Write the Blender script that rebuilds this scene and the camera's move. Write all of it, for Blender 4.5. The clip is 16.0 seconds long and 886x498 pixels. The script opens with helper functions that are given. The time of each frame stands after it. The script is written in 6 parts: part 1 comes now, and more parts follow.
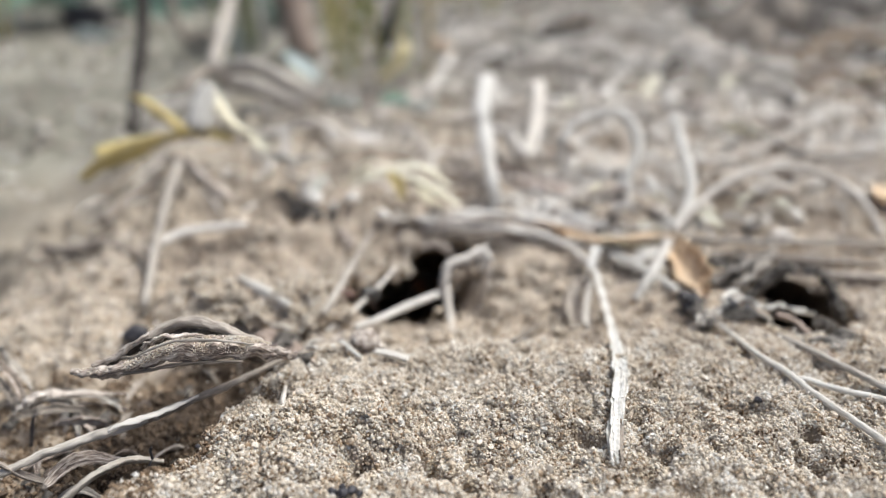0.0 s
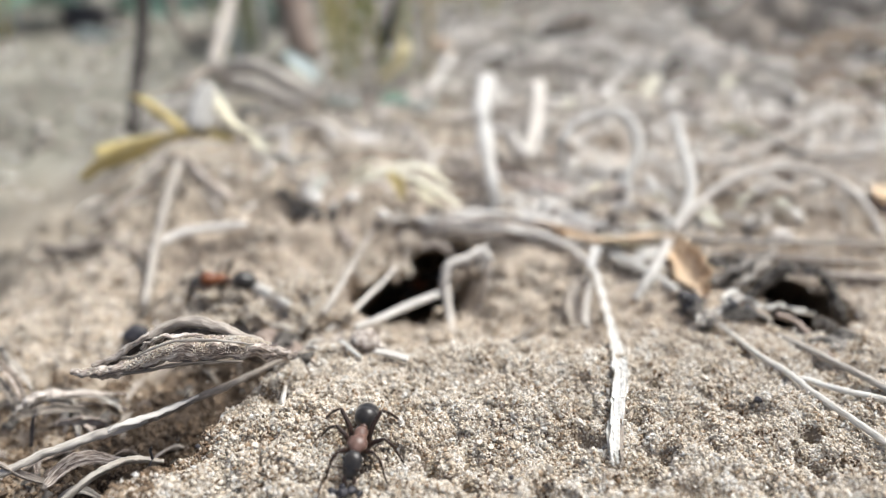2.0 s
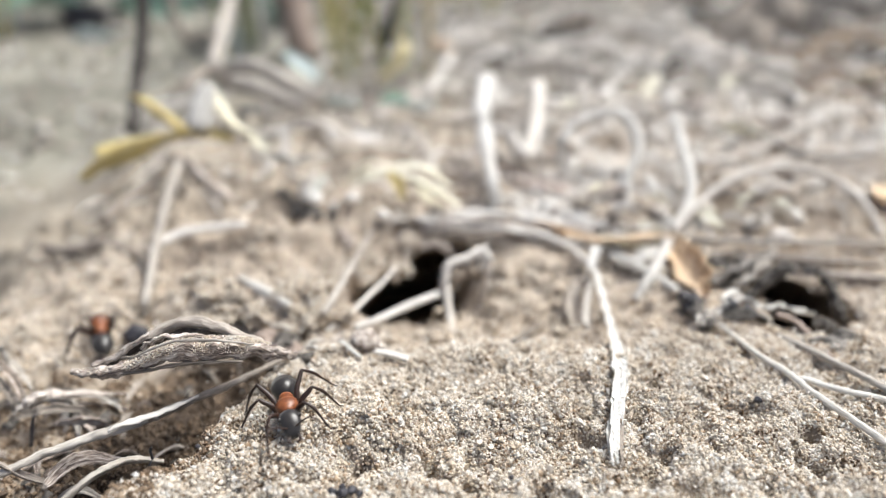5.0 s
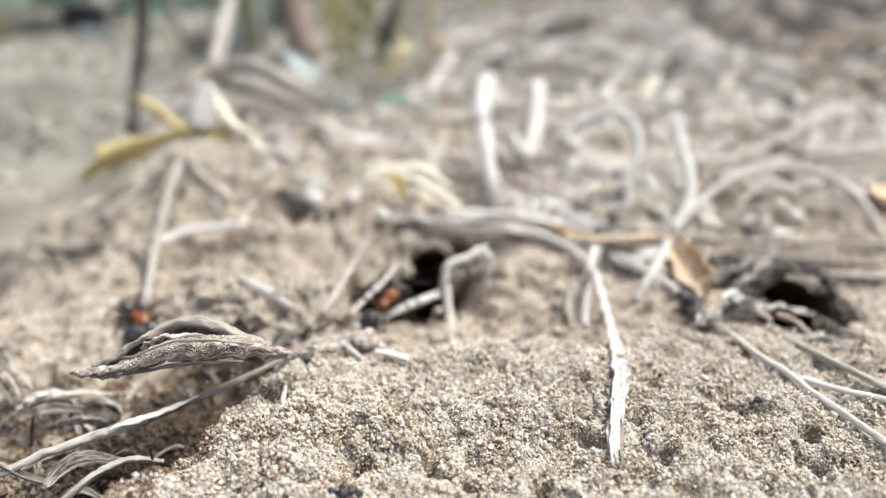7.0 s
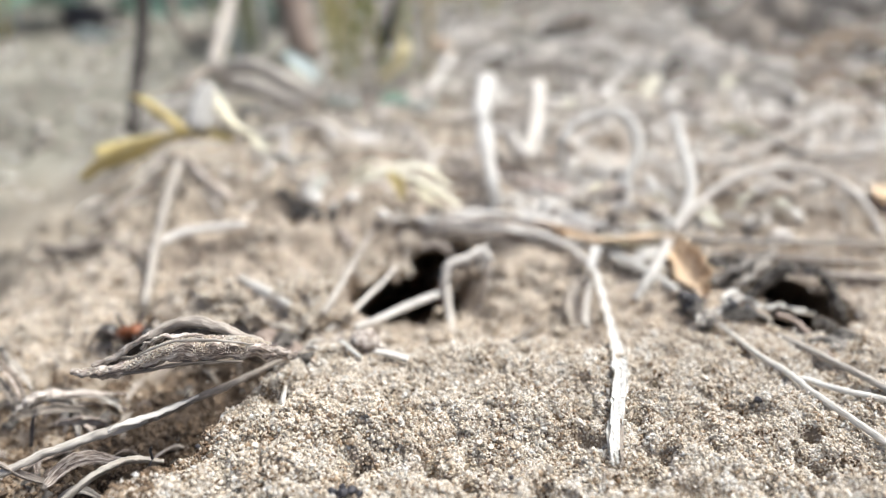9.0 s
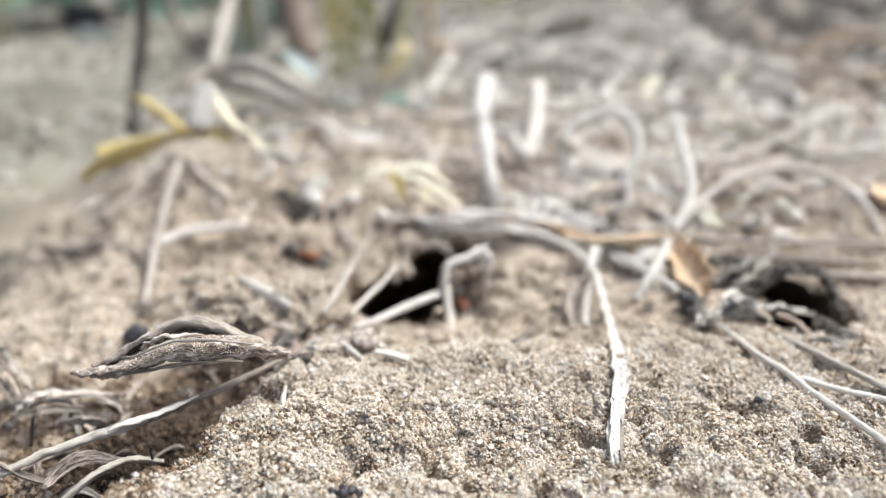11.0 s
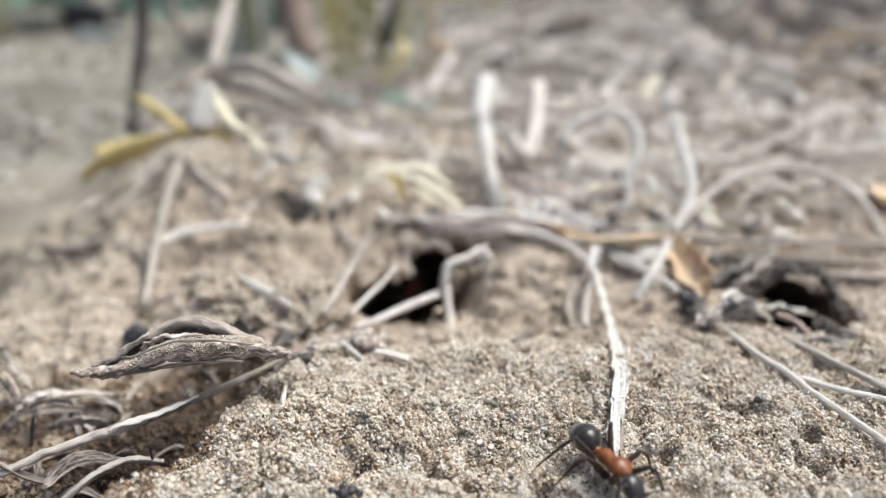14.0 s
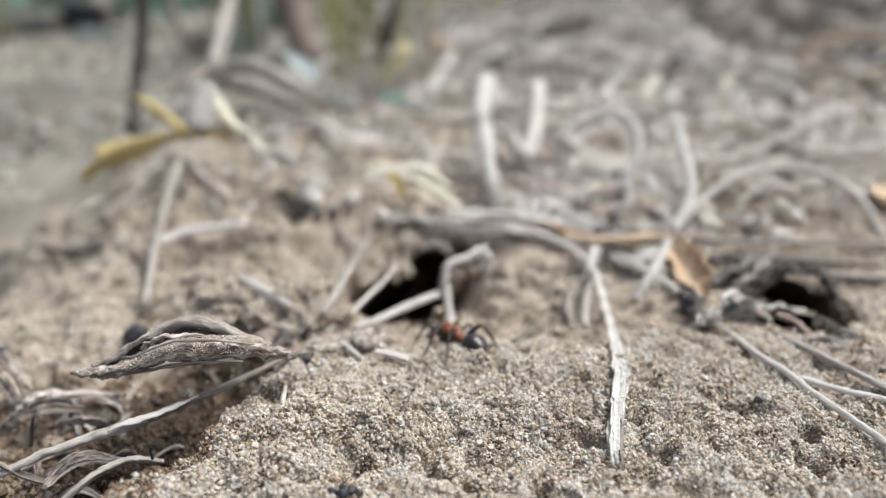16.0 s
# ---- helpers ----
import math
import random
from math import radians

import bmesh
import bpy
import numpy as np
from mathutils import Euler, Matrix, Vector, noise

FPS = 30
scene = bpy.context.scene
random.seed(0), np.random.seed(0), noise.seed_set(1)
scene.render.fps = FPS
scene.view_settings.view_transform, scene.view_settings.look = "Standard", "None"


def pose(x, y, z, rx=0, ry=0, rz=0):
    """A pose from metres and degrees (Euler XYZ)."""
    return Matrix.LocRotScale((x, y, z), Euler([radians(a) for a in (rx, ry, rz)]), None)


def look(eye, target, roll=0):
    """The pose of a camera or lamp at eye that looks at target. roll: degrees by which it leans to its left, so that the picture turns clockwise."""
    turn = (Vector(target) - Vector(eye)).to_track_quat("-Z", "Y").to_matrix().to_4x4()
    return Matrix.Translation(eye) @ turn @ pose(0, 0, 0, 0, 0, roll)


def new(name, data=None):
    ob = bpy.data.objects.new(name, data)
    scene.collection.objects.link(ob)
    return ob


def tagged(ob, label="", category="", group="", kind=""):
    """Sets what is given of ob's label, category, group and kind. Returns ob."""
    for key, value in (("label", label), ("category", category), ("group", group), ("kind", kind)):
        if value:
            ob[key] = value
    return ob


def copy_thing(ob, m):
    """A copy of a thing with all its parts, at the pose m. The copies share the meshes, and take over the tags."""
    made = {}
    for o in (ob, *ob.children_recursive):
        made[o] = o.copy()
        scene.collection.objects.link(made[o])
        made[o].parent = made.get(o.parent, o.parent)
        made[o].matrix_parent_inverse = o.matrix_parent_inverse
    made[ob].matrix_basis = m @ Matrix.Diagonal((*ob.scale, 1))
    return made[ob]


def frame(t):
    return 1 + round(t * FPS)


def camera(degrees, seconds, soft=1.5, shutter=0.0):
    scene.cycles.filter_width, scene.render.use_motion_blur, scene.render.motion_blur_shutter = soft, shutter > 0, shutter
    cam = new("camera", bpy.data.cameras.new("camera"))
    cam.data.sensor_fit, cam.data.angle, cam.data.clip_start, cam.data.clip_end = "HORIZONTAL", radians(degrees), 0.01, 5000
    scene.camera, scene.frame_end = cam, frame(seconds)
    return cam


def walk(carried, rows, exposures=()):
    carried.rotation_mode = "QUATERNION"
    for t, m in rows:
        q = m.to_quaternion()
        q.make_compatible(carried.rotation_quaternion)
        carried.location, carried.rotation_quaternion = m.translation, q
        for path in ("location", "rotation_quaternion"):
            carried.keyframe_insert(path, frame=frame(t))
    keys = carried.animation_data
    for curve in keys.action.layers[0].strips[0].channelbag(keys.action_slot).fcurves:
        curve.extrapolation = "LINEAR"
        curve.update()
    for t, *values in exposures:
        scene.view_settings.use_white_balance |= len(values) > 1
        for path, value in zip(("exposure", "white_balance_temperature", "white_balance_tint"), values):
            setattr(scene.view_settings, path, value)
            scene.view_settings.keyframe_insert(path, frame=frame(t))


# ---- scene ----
MM = 0.001
EYE_Z = 30.0
PITCH = 26.0
FOV = 65.0
cam = camera(FOV, 16.0, soft=1.15, shutter=0.5)
cam.data.dof.use_dof = True
cam.data.dof.focus_distance = 0.0444
cam.data.dof.aperture_fstop = 16.5
STAND = pose(0, 0, EYE_Z * MM, 90 - PITCH, 0, 0)
walk(cam, [(0.0, STAND), (16.0, STAND)],
     exposures=[(0.0, -0.04, 6250, 6), (1.0, 0.02, 6250, 6), (2.0, 0.14, 6250, 6), (3.0, 0.22, 6250, 6), (4.0, 0.26, 6250, 6), (6.5, 0.28, 6250, 6), (9.0, 0.28, 6250, 6),
                (11.5, 0.24, 6250, 6), (12.5, 0.18, 6250, 6), (13.5, 0.08, 6250, 6), (14.5, -0.02, 6200, 6), (15.5, -0.13, 6150, 6), (16.0, -0.15, 6150, 6)])

# ---- sky and sun: bright haze, high sun to the right ----
SUN_EL, SUN_AZ = 64.0, 68.0
world = bpy.data.worlds.new("sky")
scene.world = world
world.use_nodes = True
wn = world.node_tree.nodes
sky = wn.new("ShaderNodeTexSky")
sky.sky_type = 'NISHITA'
sky.sun_disc = False
sky.sun_elevation, sky.sun_rotation = radians(SUN_EL), radians(SUN_AZ)
sky.dust_density, sky.air_density, sky.ozone_density = 7.0, 0.6, 0.6
wn["Background"].inputs["Strength"].default_value = 0.15
world.node_tree.links.new(sky.outputs["Color"], wn["Background"].inputs["Color"])
sun = new("sun", bpy.data.lights.new("sun", 'SUN'))
sun.data.energy, sun.data.angle, sun.data.color = 3.4, radians(30), (1.0, 0.985, 0.955)
_e, _a = radians(SUN_EL), radians(SUN_AZ)
sun.matrix_world = look((math.sin(_a) * math.cos(_e), math.cos(_a) * math.cos(_e), math.sin(_e)), (0, 0, 0))


# ---- materials ----
def ramp(nt, stops):
    n = nt.nodes.new("ShaderNodeValToRGB")
    el = n.color_ramp.elements
    while len(el) < len(stops):
        el.new(0.5)
    for e, (p, c) in zip(el, stops):
        e.position, e.color = p, (*c, 1)
    return n


def noise_node(nt, scale, detail=4, rough=0.6, coords=None):
    n = nt.nodes.new("ShaderNodeTexNoise")
    n.inputs["Scale"].default_value = scale
    n.inputs["Detail"].default_value = detail
    n.inputs["Roughness"].default_value = rough
    if coords is not None:
        nt.links.new(coords, n.inputs["Vector"])
    return n


def material(name, stops, scale, rough=0.7, bump=0.3, depth=0.0002, stretch=None, vary=0.0,
             island=False, fibre=False, fine=6.0, sheen=0.0, metal=0.0, spec=0.5, through_light=0.0, coat=0.0):
    """A surface whose colour runs over stops by a coarse and a fine grain; scale is cells per metre."""
    m = bpy.data.materials.new(name)
    m.use_nodes = True
    nt = m.node_tree
    p = nt.nodes["Principled BSDF"]
    tc = nt.nodes.new("ShaderNodeTexCoord")
    mp = nt.nodes.new("ShaderNodeMapping")
    if fibre:
        at = nt.nodes.new("ShaderNodeAttribute")
        at.attribute_name = "fibre"
        nt.links.new(at.outputs["Vector"], mp.inputs["Vector"])
    else:
        nt.links.new(tc.outputs["Object"], mp.inputs["Vector"])
    if stretch:
        mp.inputs["Scale"].default_value = stretch
    a = noise_node(nt, scale, coords=mp.outputs[0])
    b = noise_node(nt, scale * fine, coords=mp.outputs[0])
    mix = nt.nodes.new("ShaderNodeMath")
    mix.operation = 'MULTIPLY_ADD'
    mix.inputs[1].default_value = 0.5
    nt.links.new(b.outputs["Fac"], mix.inputs[0])
    half = nt.nodes.new("ShaderNodeMath")
    half.operation = 'MULTIPLY'
    half.inputs[1].default_value = 0.5
    nt.links.new(a.outputs["Fac"], half.inputs[0])
    nt.links.new(half.outputs[0], mix.inputs[2])
    fac = mix.outputs[0]
    if island:
        geo = nt.nodes.new("ShaderNodeNewGeometry")
        patch = nt.nodes.new("ShaderNodeMapRange")
        patch.inputs["From Min"].default_value, patch.inputs["From Max"].default_value = 0.3, 0.7
        nt.links.new(noise_node(nt, 420, 3, coords=tc.outputs["Object"]).outputs["Fac"], patch.inputs["Value"])
        blend = nt.nodes.new("ShaderNodeMix")
        blend.inputs[0].default_value = 0.38
        nt.links.new(geo.outputs["Random Per Island"], blend.inputs[2])
        nt.links.new(patch.outputs[0], blend.inputs[3])
        fac = blend.outputs[0]
    elif vary:
        info = nt.nodes.new("ShaderNodeObjectInfo")
        va = nt.nodes.new("ShaderNodeMath")
        va.operation = 'MULTIPLY_ADD'
        va.inputs[1].default_value = vary
        nt.links.new(info.outputs["Random"], va.inputs[0])
        nt.links.new(fac, va.inputs[2])
        sb = nt.nodes.new("ShaderNodeMath")
        sb.operation = 'SUBTRACT'
        sb.inputs[1].default_value = vary / 2
        nt.links.new(va.outputs[0], sb.inputs[0])
        fac = sb.outputs[0]
    r = ramp(nt, stops)
    nt.links.new(fac, r.inputs["Fac"])
    nt.links.new(r.outputs["Color"], p.inputs["Base Color"])
    p.inputs["Roughness"].default_value = rough
    p.inputs["Metallic"].default_value = metal
    p.inputs["Specular IOR Level"].default_value = spec
    p.inputs["Sheen Weight"].default_value = sheen
    p.inputs["Coat Weight"].default_value = coat
    if bump:
        bp = nt.nodes.new("ShaderNodeBump")
        bp.inputs["Strength"].default_value = bump
        bp.inputs["Distance"].default_value = depth
        nt.links.new(mix.outputs[0], bp.inputs["Height"])
        nt.links.new(bp.outputs[0], p.inputs["Normal"])
    if through_light:
        tr = nt.nodes.new("ShaderNodeBsdfTranslucent")
        nt.links.new(r.outputs["Color"], tr.inputs["Color"])
        ms = nt.nodes.new("ShaderNodeMixShader")
        ms.inputs[0].default_value = through_light
        nt.links.new(p.outputs[0], ms.inputs[1])
        nt.links.new(tr.outputs[0], ms.inputs[2])
        nt.links.new(ms.outputs[0], nt.nodes["Material Output"].inputs["Surface"])
    return m


SAND = material("sand", [(0.25, (0.155, 0.12, 0.085)), (0.45, (0.32, 0.265, 0.205)), (0.6, (0.43, 0.37, 0.305)), (0.75, (0.54, 0.485, 0.42))],
                900, rough=0.85, bump=0.6, depth=0.0003)
GRAIN = material("quartz_grain", [(0.10, (0.10, 0.062, 0.036)), (0.19, (0.38, 0.27, 0.17)), (0.29, (0.64, 0.545, 0.42)), (0.45, (0.715, 0.64, 0.535)),
                                  (0.65, (0.775, 0.72, 0.64)), (0.82, (0.825, 0.79, 0.73)), (0.95, (0.94, 0.935, 0.92))],
                 2500, rough=0.4, bump=0.2, depth=0.0001, island=True, through_light=0.28)
# brown soil and litter; also colours the shade painted into the sand's pits
HUMUS_AND_SHADE = material("humus_and_pit_shade", [(0.0, (0.045, 0.028, 0.017)), (0.5, (0.17, 0.115, 0.07)), (0.85, (0.33, 0.25, 0.17)), (1.0, (0.48, 0.40, 0.31))],
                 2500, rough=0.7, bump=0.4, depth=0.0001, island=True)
QUARTZ = material("clear_quartz", [(0.1, (0.62, 0.57, 0.50)), (0.5, (0.84, 0.82, 0.78)), (0.9, (0.93, 0.93, 0.92))],
                  2500, rough=0.16, bump=0.1, depth=0.0001, island=True, through_light=0.5)
STRAW = material("bleached_straw", [(0.3, (0.40, 0.37, 0.33)), (0.42, (0.66, 0.63, 0.58)), (0.56, (0.83, 0.81, 0.775))],
                 1500, rough=0.6, through_light=0.3, bump=0.8, depth=0.0002, vary=0.15, fibre=True)
GREYSTEM = material("weathered_stem", [(0.3, (0.18, 0.16, 0.14)), (0.46, (0.44, 0.405, 0.36)), (0.61, (0.67, 0.635, 0.585))],
                    1000, rough=0.75, bump=0.6, depth=0.0002, vary=0.3, fibre=True)
BARK = material("grey_bark", [(0.3, (0.10, 0.085, 0.07)), (0.5, (0.26, 0.225, 0.19)), (0.68, (0.45, 0.40, 0.35))],
                1400, rough=0.85, bump=0.8, depth=0.0003, vary=0.2, fibre=True)
DEADLEAF = material("withered_leaf", [(0.38, (0.045, 0.03, 0.025)), (0.45, (0.20, 0.155, 0.128)), (0.51, (0.45, 0.385, 0.33)), (0.60, (0.76, 0.71, 0.66))],
                    2100, rough=0.8, bump=0.8, depth=0.00025, sheen=0.2, vary=0.1, fibre=True)
ORANGELEAF = material("rust_leaf", [(0.3, (0.46, 0.30, 0.17)), (0.5, (0.68, 0.51, 0.33)), (0.68, (0.80, 0.69, 0.55))],
                      1100, rough=0.6, bump=0.4, vary=0.15, through_light=0.25, fibre=True)
YELLOWLEAF = material("yellow_leaf", [(0.3, (0.48, 0.37, 0.12)), (0.5, (0.70, 0.59, 0.27)), (0.7, (0.84, 0.78, 0.52))],
                      500, rough=0.55, bump=0.3, vary=0.2, through_light=0.2, fibre=True)
CREAMLEAF = material("cream_leaf", [(0.3, (0.60, 0.56, 0.40)), (0.48, (0.79, 0.76, 0.62)), (0.65, (0.86, 0.85, 0.77))],
                     500, rough=0.55, bump=0.3, vary=0.15, through_light=0.2, fibre=True)
PALEGREEN = material("silvery_leaf", [(0.3, (0.26, 0.325, 0.30)), (0.48, (0.47, 0.555, 0.525)), (0.65, (0.71, 0.775, 0.745))],
                     600, rough=0.6, bump=0.3, vary=0.2, sheen=0.3, through_light=0.1, fibre=True)
GREENBLADE = material("green_blade", [(0.3, (0.19, 0.225, 0.055)), (0.5, (0.42, 0.455, 0.15)), (0.7, (0.60, 0.60, 0.30))],
                      300, rough=0.5, bump=0.2, vary=0.35, through_light=0.3, fibre=True)
DARKGREEN = material("green_leaf", [(0.3, (0.07, 0.13, 0.09)), (0.5, (0.17, 0.28, 0.205)), (0.7, (0.29, 0.42, 0.33))],
                     150, rough=0.5, bump=0.3, vary=0.2, through_light=0.2)
# rotten bark and dark soil; also pieces darkened to stand in for shade
ROTBARK_AND_SHADE = material("rotten_bark_and_shade", [(0.3, (0.03, 0.026, 0.023)), (0.5, (0.10, 0.09, 0.08)), (0.7, (0.24, 0.22, 0.20))],
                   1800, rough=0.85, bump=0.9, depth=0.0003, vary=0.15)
# black debris; also the lumps that stand in for shade under far plants
DARKBIT = material("dark_debris_and_shade", [(0.3, (0.012, 0.012, 0.016)), (0.55, (0.035, 0.033, 0.04)), (0.75, (0.10, 0.09, 0.09))],
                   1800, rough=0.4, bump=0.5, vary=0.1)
BROWNSTEM = material("brown_stem", [(0.3, (0.19, 0.145, 0.12)), (0.5, (0.37, 0.295, 0.25)), (0.7, (0.52, 0.44, 0.38))],
                     400, rough=0.8, bump=0.5, vary=0.2, fibre=True)
# dark soil, coloured blacker to carry the shadow under stem and leaf
SOIL_AND_SHADE = material("soil_and_shade_crumb", [(0.0, (0.02, 0.013, 0.008)), (0.6, (0.075, 0.050, 0.031)), (0.9, (0.15, 0.108, 0.072)), (1.0, (0.28, 0.22, 0.16))],
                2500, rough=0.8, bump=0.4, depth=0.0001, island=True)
LITTER = material("fine_litter", [(0.1, (0.20, 0.14, 0.10)), (0.25, (0.54, 0.45, 0.355)), (0.45, (0.76, 0.71, 0.64)), (0.75, (0.88, 0.86, 0.82))],
                  900, rough=0.75, bump=0.4, island=True, through_light=0.2)
OLDLITTER = material("rotting_litter", [(0.15, (0.06, 0.047, 0.037)), (0.36, (0.25, 0.215, 0.18)), (0.58, (0.50, 0.46, 0.41)), (0.85, (0.80, 0.775, 0.73))],
                     900, rough=0.85, bump=0.4, island=True)
PEBBLE = material("pale_stone", [(0.3, (0.30, 0.26, 0.22)), (0.5, (0.50, 0.46, 0.41)), (0.7, (0.72, 0.70, 0.66))],
                  900, rough=0.5, bump=0.3, vary=0.35)
DULLSTEM = material("dull_straw", [(0.3, (0.15, 0.13, 0.11)), (0.45, (0.30, 0.27, 0.235)), (0.6, (0.45, 0.415, 0.37))],
                    1200, rough=0.7, bump=0.7, depth=0.0002, vary=0.1, fibre=True)
HUSK = material("white_husk", [(0.32, (0.40, 0.37, 0.33)), (0.43, (0.66, 0.64, 0.60)), (0.56, (0.84, 0.83, 0.80))],
                1300, rough=0.55, through_light=0.35, bump=0.6, depth=0.00015, fibre=True)
GREYBARK = material("crumbling_grey_bark", [(0.3, (0.09, 0.08, 0.07)), (0.5, (0.24, 0.22, 0.20)), (0.7, (0.42, 0.395, 0.365))],
                    1600, rough=0.85, bump=0.9, depth=0.0003, vary=0.2)
ANT_BLACK = material("black_chitin", [(0.3, (0.008, 0.007, 0.007)), (0.55, (0.02, 0.017, 0.015)), (0.75, (0.045, 0.038, 0.032))],
                     3000, rough=0.28, bump=0.2, depth=0.00003, sheen=0.18, spec=0.5)
ANT_RED = material("rust_chitin", [(0.3, (0.05, 0.016, 0.008)), (0.5, (0.19, 0.058, 0.018)), (0.68, (0.32, 0.12, 0.042))],
                   2200, rough=0.38, bump=0.2, depth=0.00003)
ANT_BROWN = material("brown_chitin", [(0.3, (0.06, 0.034, 0.027)), (0.5, (0.14, 0.08, 0.062)), (0.7, (0.26, 0.17, 0.14))],
                     2200, rough=0.36, bump=0.2, depth=0.00003)
ANT_LEG = material("dark_leg_chitin", [(0.3, (0.010, 0.006, 0.004)), (0.5, (0.026, 0.013, 0.009)), (0.7, (0.06, 0.03, 0.02))],
                   2500, rough=0.4, bump=0.1, depth=0.00002)


def grey_surroundings(m):
    """Beyond the dug-out sand the old surface is a greyer silt."""
    nt = m.node_tree
    p = nt.nodes["Principled BSDF"]
    old = p.inputs["Base Color"].links[0].from_socket
    tc = nt.nodes.new("ShaderNodeTexCoord")
    far = nt.nodes.new("ShaderNodeVectorMath")
    far.operation = 'DISTANCE'
    far.inputs[1].default_value = (0.01, 0.055, 0)
    nt.links.new(tc.outputs["Object"], far.inputs[0])
    wob = nt.nodes.new("ShaderNodeMath")
    wob.operation = 'MULTIPLY_ADD'
    wob.inputs[1].default_value = 0.05
    nt.links.new(noise_node(nt, 45, 4, coords=tc.outputs["Object"]).outputs["Fac"], wob.inputs[0])
    nt.links.new(far.outputs["Value"], wob.inputs[2])
    rng = nt.nodes.new("ShaderNodeMapRange")
    rng.inputs["From Min"].default_value, rng.inputs["From Max"].default_value = 0.062, 0.125
    nt.links.new(wob.outputs[0], rng.inputs["Value"])
    silt = ramp(nt, [(0.3, (0.08, 0.073, 0.056)), (0.5, (0.185, 0.176, 0.142)), (0.68, (0.31, 0.297, 0.25))])
    nt.links.new(noise_node(nt, 60, 6, 0.7, coords=tc.outputs["Object"]).outputs["Fac"], silt.inputs["Fac"])
    mx = nt.nodes.new("ShaderNodeMix")
    mx.data_type = 'RGBA'
    nt.links.new(rng.outputs[0], mx.inputs[0])
    nt.links.new(old, mx.inputs[6])
    nt.links.new(silt.outputs["Color"], mx.inputs[7])
    nt.links.new(mx.outputs[2], p.inputs["Base Color"])


grey_surroundings(SAND)


# ---- the ground: a nest mound of loose sand; lengths in millimetres ----
# ground form
def ease(a, b, v):
    t = np.clip((v - a) / (b - a), 0, 1)
    return t * t * (3 - 2 * t)


def cells(x, y, seed):
    """Smooth value noise from -1 to 1, one cell per unit."""
    i, j = np.floor(x), np.floor(y)
    u, v = x - i, y - j
    u, v = u * u * (3 - 2 * u), v * v * (3 - 2 * v)

    def corner(p, q):
        s = np.sin(p * 127.1 + q * 311.7 + seed * 74.7) * 43758.5453
        return 2 * (s - np.floor(s)) - 1
    return ((corner(i, j) * (1 - u) + corner(i + 1, j) * u) * (1 - v)
            + (corner(i, j + 1) * (1 - u) + corner(i + 1, j + 1) * u) * v)


def bell(x, y, cx, cy, rx, ry):
    return np.exp(-((x - cx) / rx) ** 2 - ((y - cy) / ry) ** 2)


def form(x, y):
    """The large form of the ground."""
    x, y = np.asarray(x, float), np.asarray(y, float)
    z = -np.minimum((np.maximum(36 - y, 0) / 16) ** 2, 8)
    right = ease(10, 24, x)
    z = z - 5.0 * ease(42.5, 54.5, y) * (1 - 0.65 * right)
    edge = -17.5 + np.clip(y - 33, -4, 12) * 0.62 + 1.0 * (1 - ease(34, 40, y))
    z = z - 5.5 * ease(0, 4.2, edge - x) * (1 - ease(44, 53, y))
    z = z - 9.0 * np.exp(-((edge - x - 3.6) / 1.6) ** 2) * (1 - ease(40, 47, y))
    z = z + 4.0 * bell(x, y, -15, 57, 9, 6)
    z = z + 3.0 * ease(68, 74, y) * (1 - 0.65 * right) + 1.5 * ease(74, 115, y)
    z = z - 1.5 * bell(x, y, -1, 62, 7, 6) - 1.5 * bell(x, y, 32, 55, 6, 5)
    z = z - 9.0 * ease(34, 66, -x) * ease(50, 62, y)
    z = z + 1.7 * bell(x, y, 13, 64, 4.5, 6)
    far = ease(90, 220, y) + ease(90, 220, np.abs(x))
    z = z + far * (2.5 * cells(x / 33, y / 33, 3) + 5 * cells(x / 140, y / 140, 4)) * 0.5
    z = z + 0.04 * np.clip(y - 150, 0, 2500)
    return z
# end of ground form


PITS = [(x, y, r, d) for (x, y, z), (r, d) in zip(
    [(-1.01, 32.87, -0.09), (-8.07, 38.25, -0.00), (15.17, 39.86, -0.03), (-8.41, 30.99, -0.11), (5.63, 30.33, -0.21), (-6.16, 34.37, -0.07), (-12.47, 39.73, -0.03), (12.61, 35.99, -0.06), (-3.14, 36.50, -0.02), (18.94, 41.58, -0.06), (23.85, 35.13, -0.04), (3.74, 35.99, -0.06), (-4.95, 32.37, -0.09), (13.82, 33.11, -0.09), (-13.68, 34.12, -0.08), (9.29, 39.23, -0.04), (1.53, 30.84, -0.18)],
    [(0.9, 1.1), (0.8, 0.9), (0.9, 1.2), (1.0, 1.0), (0.7, 0.9), (0.6, 0.8), (0.8, 0.9), (0.7, 0.9), (0.5, 0.6), (0.9, 0.8), (1.0, 1.0), (0.5, 0.6), (0.8, 0.8), (0.9, 0.9), (0.6, 0.7), (0.6, 0.6), (0.7, 0.7)])]


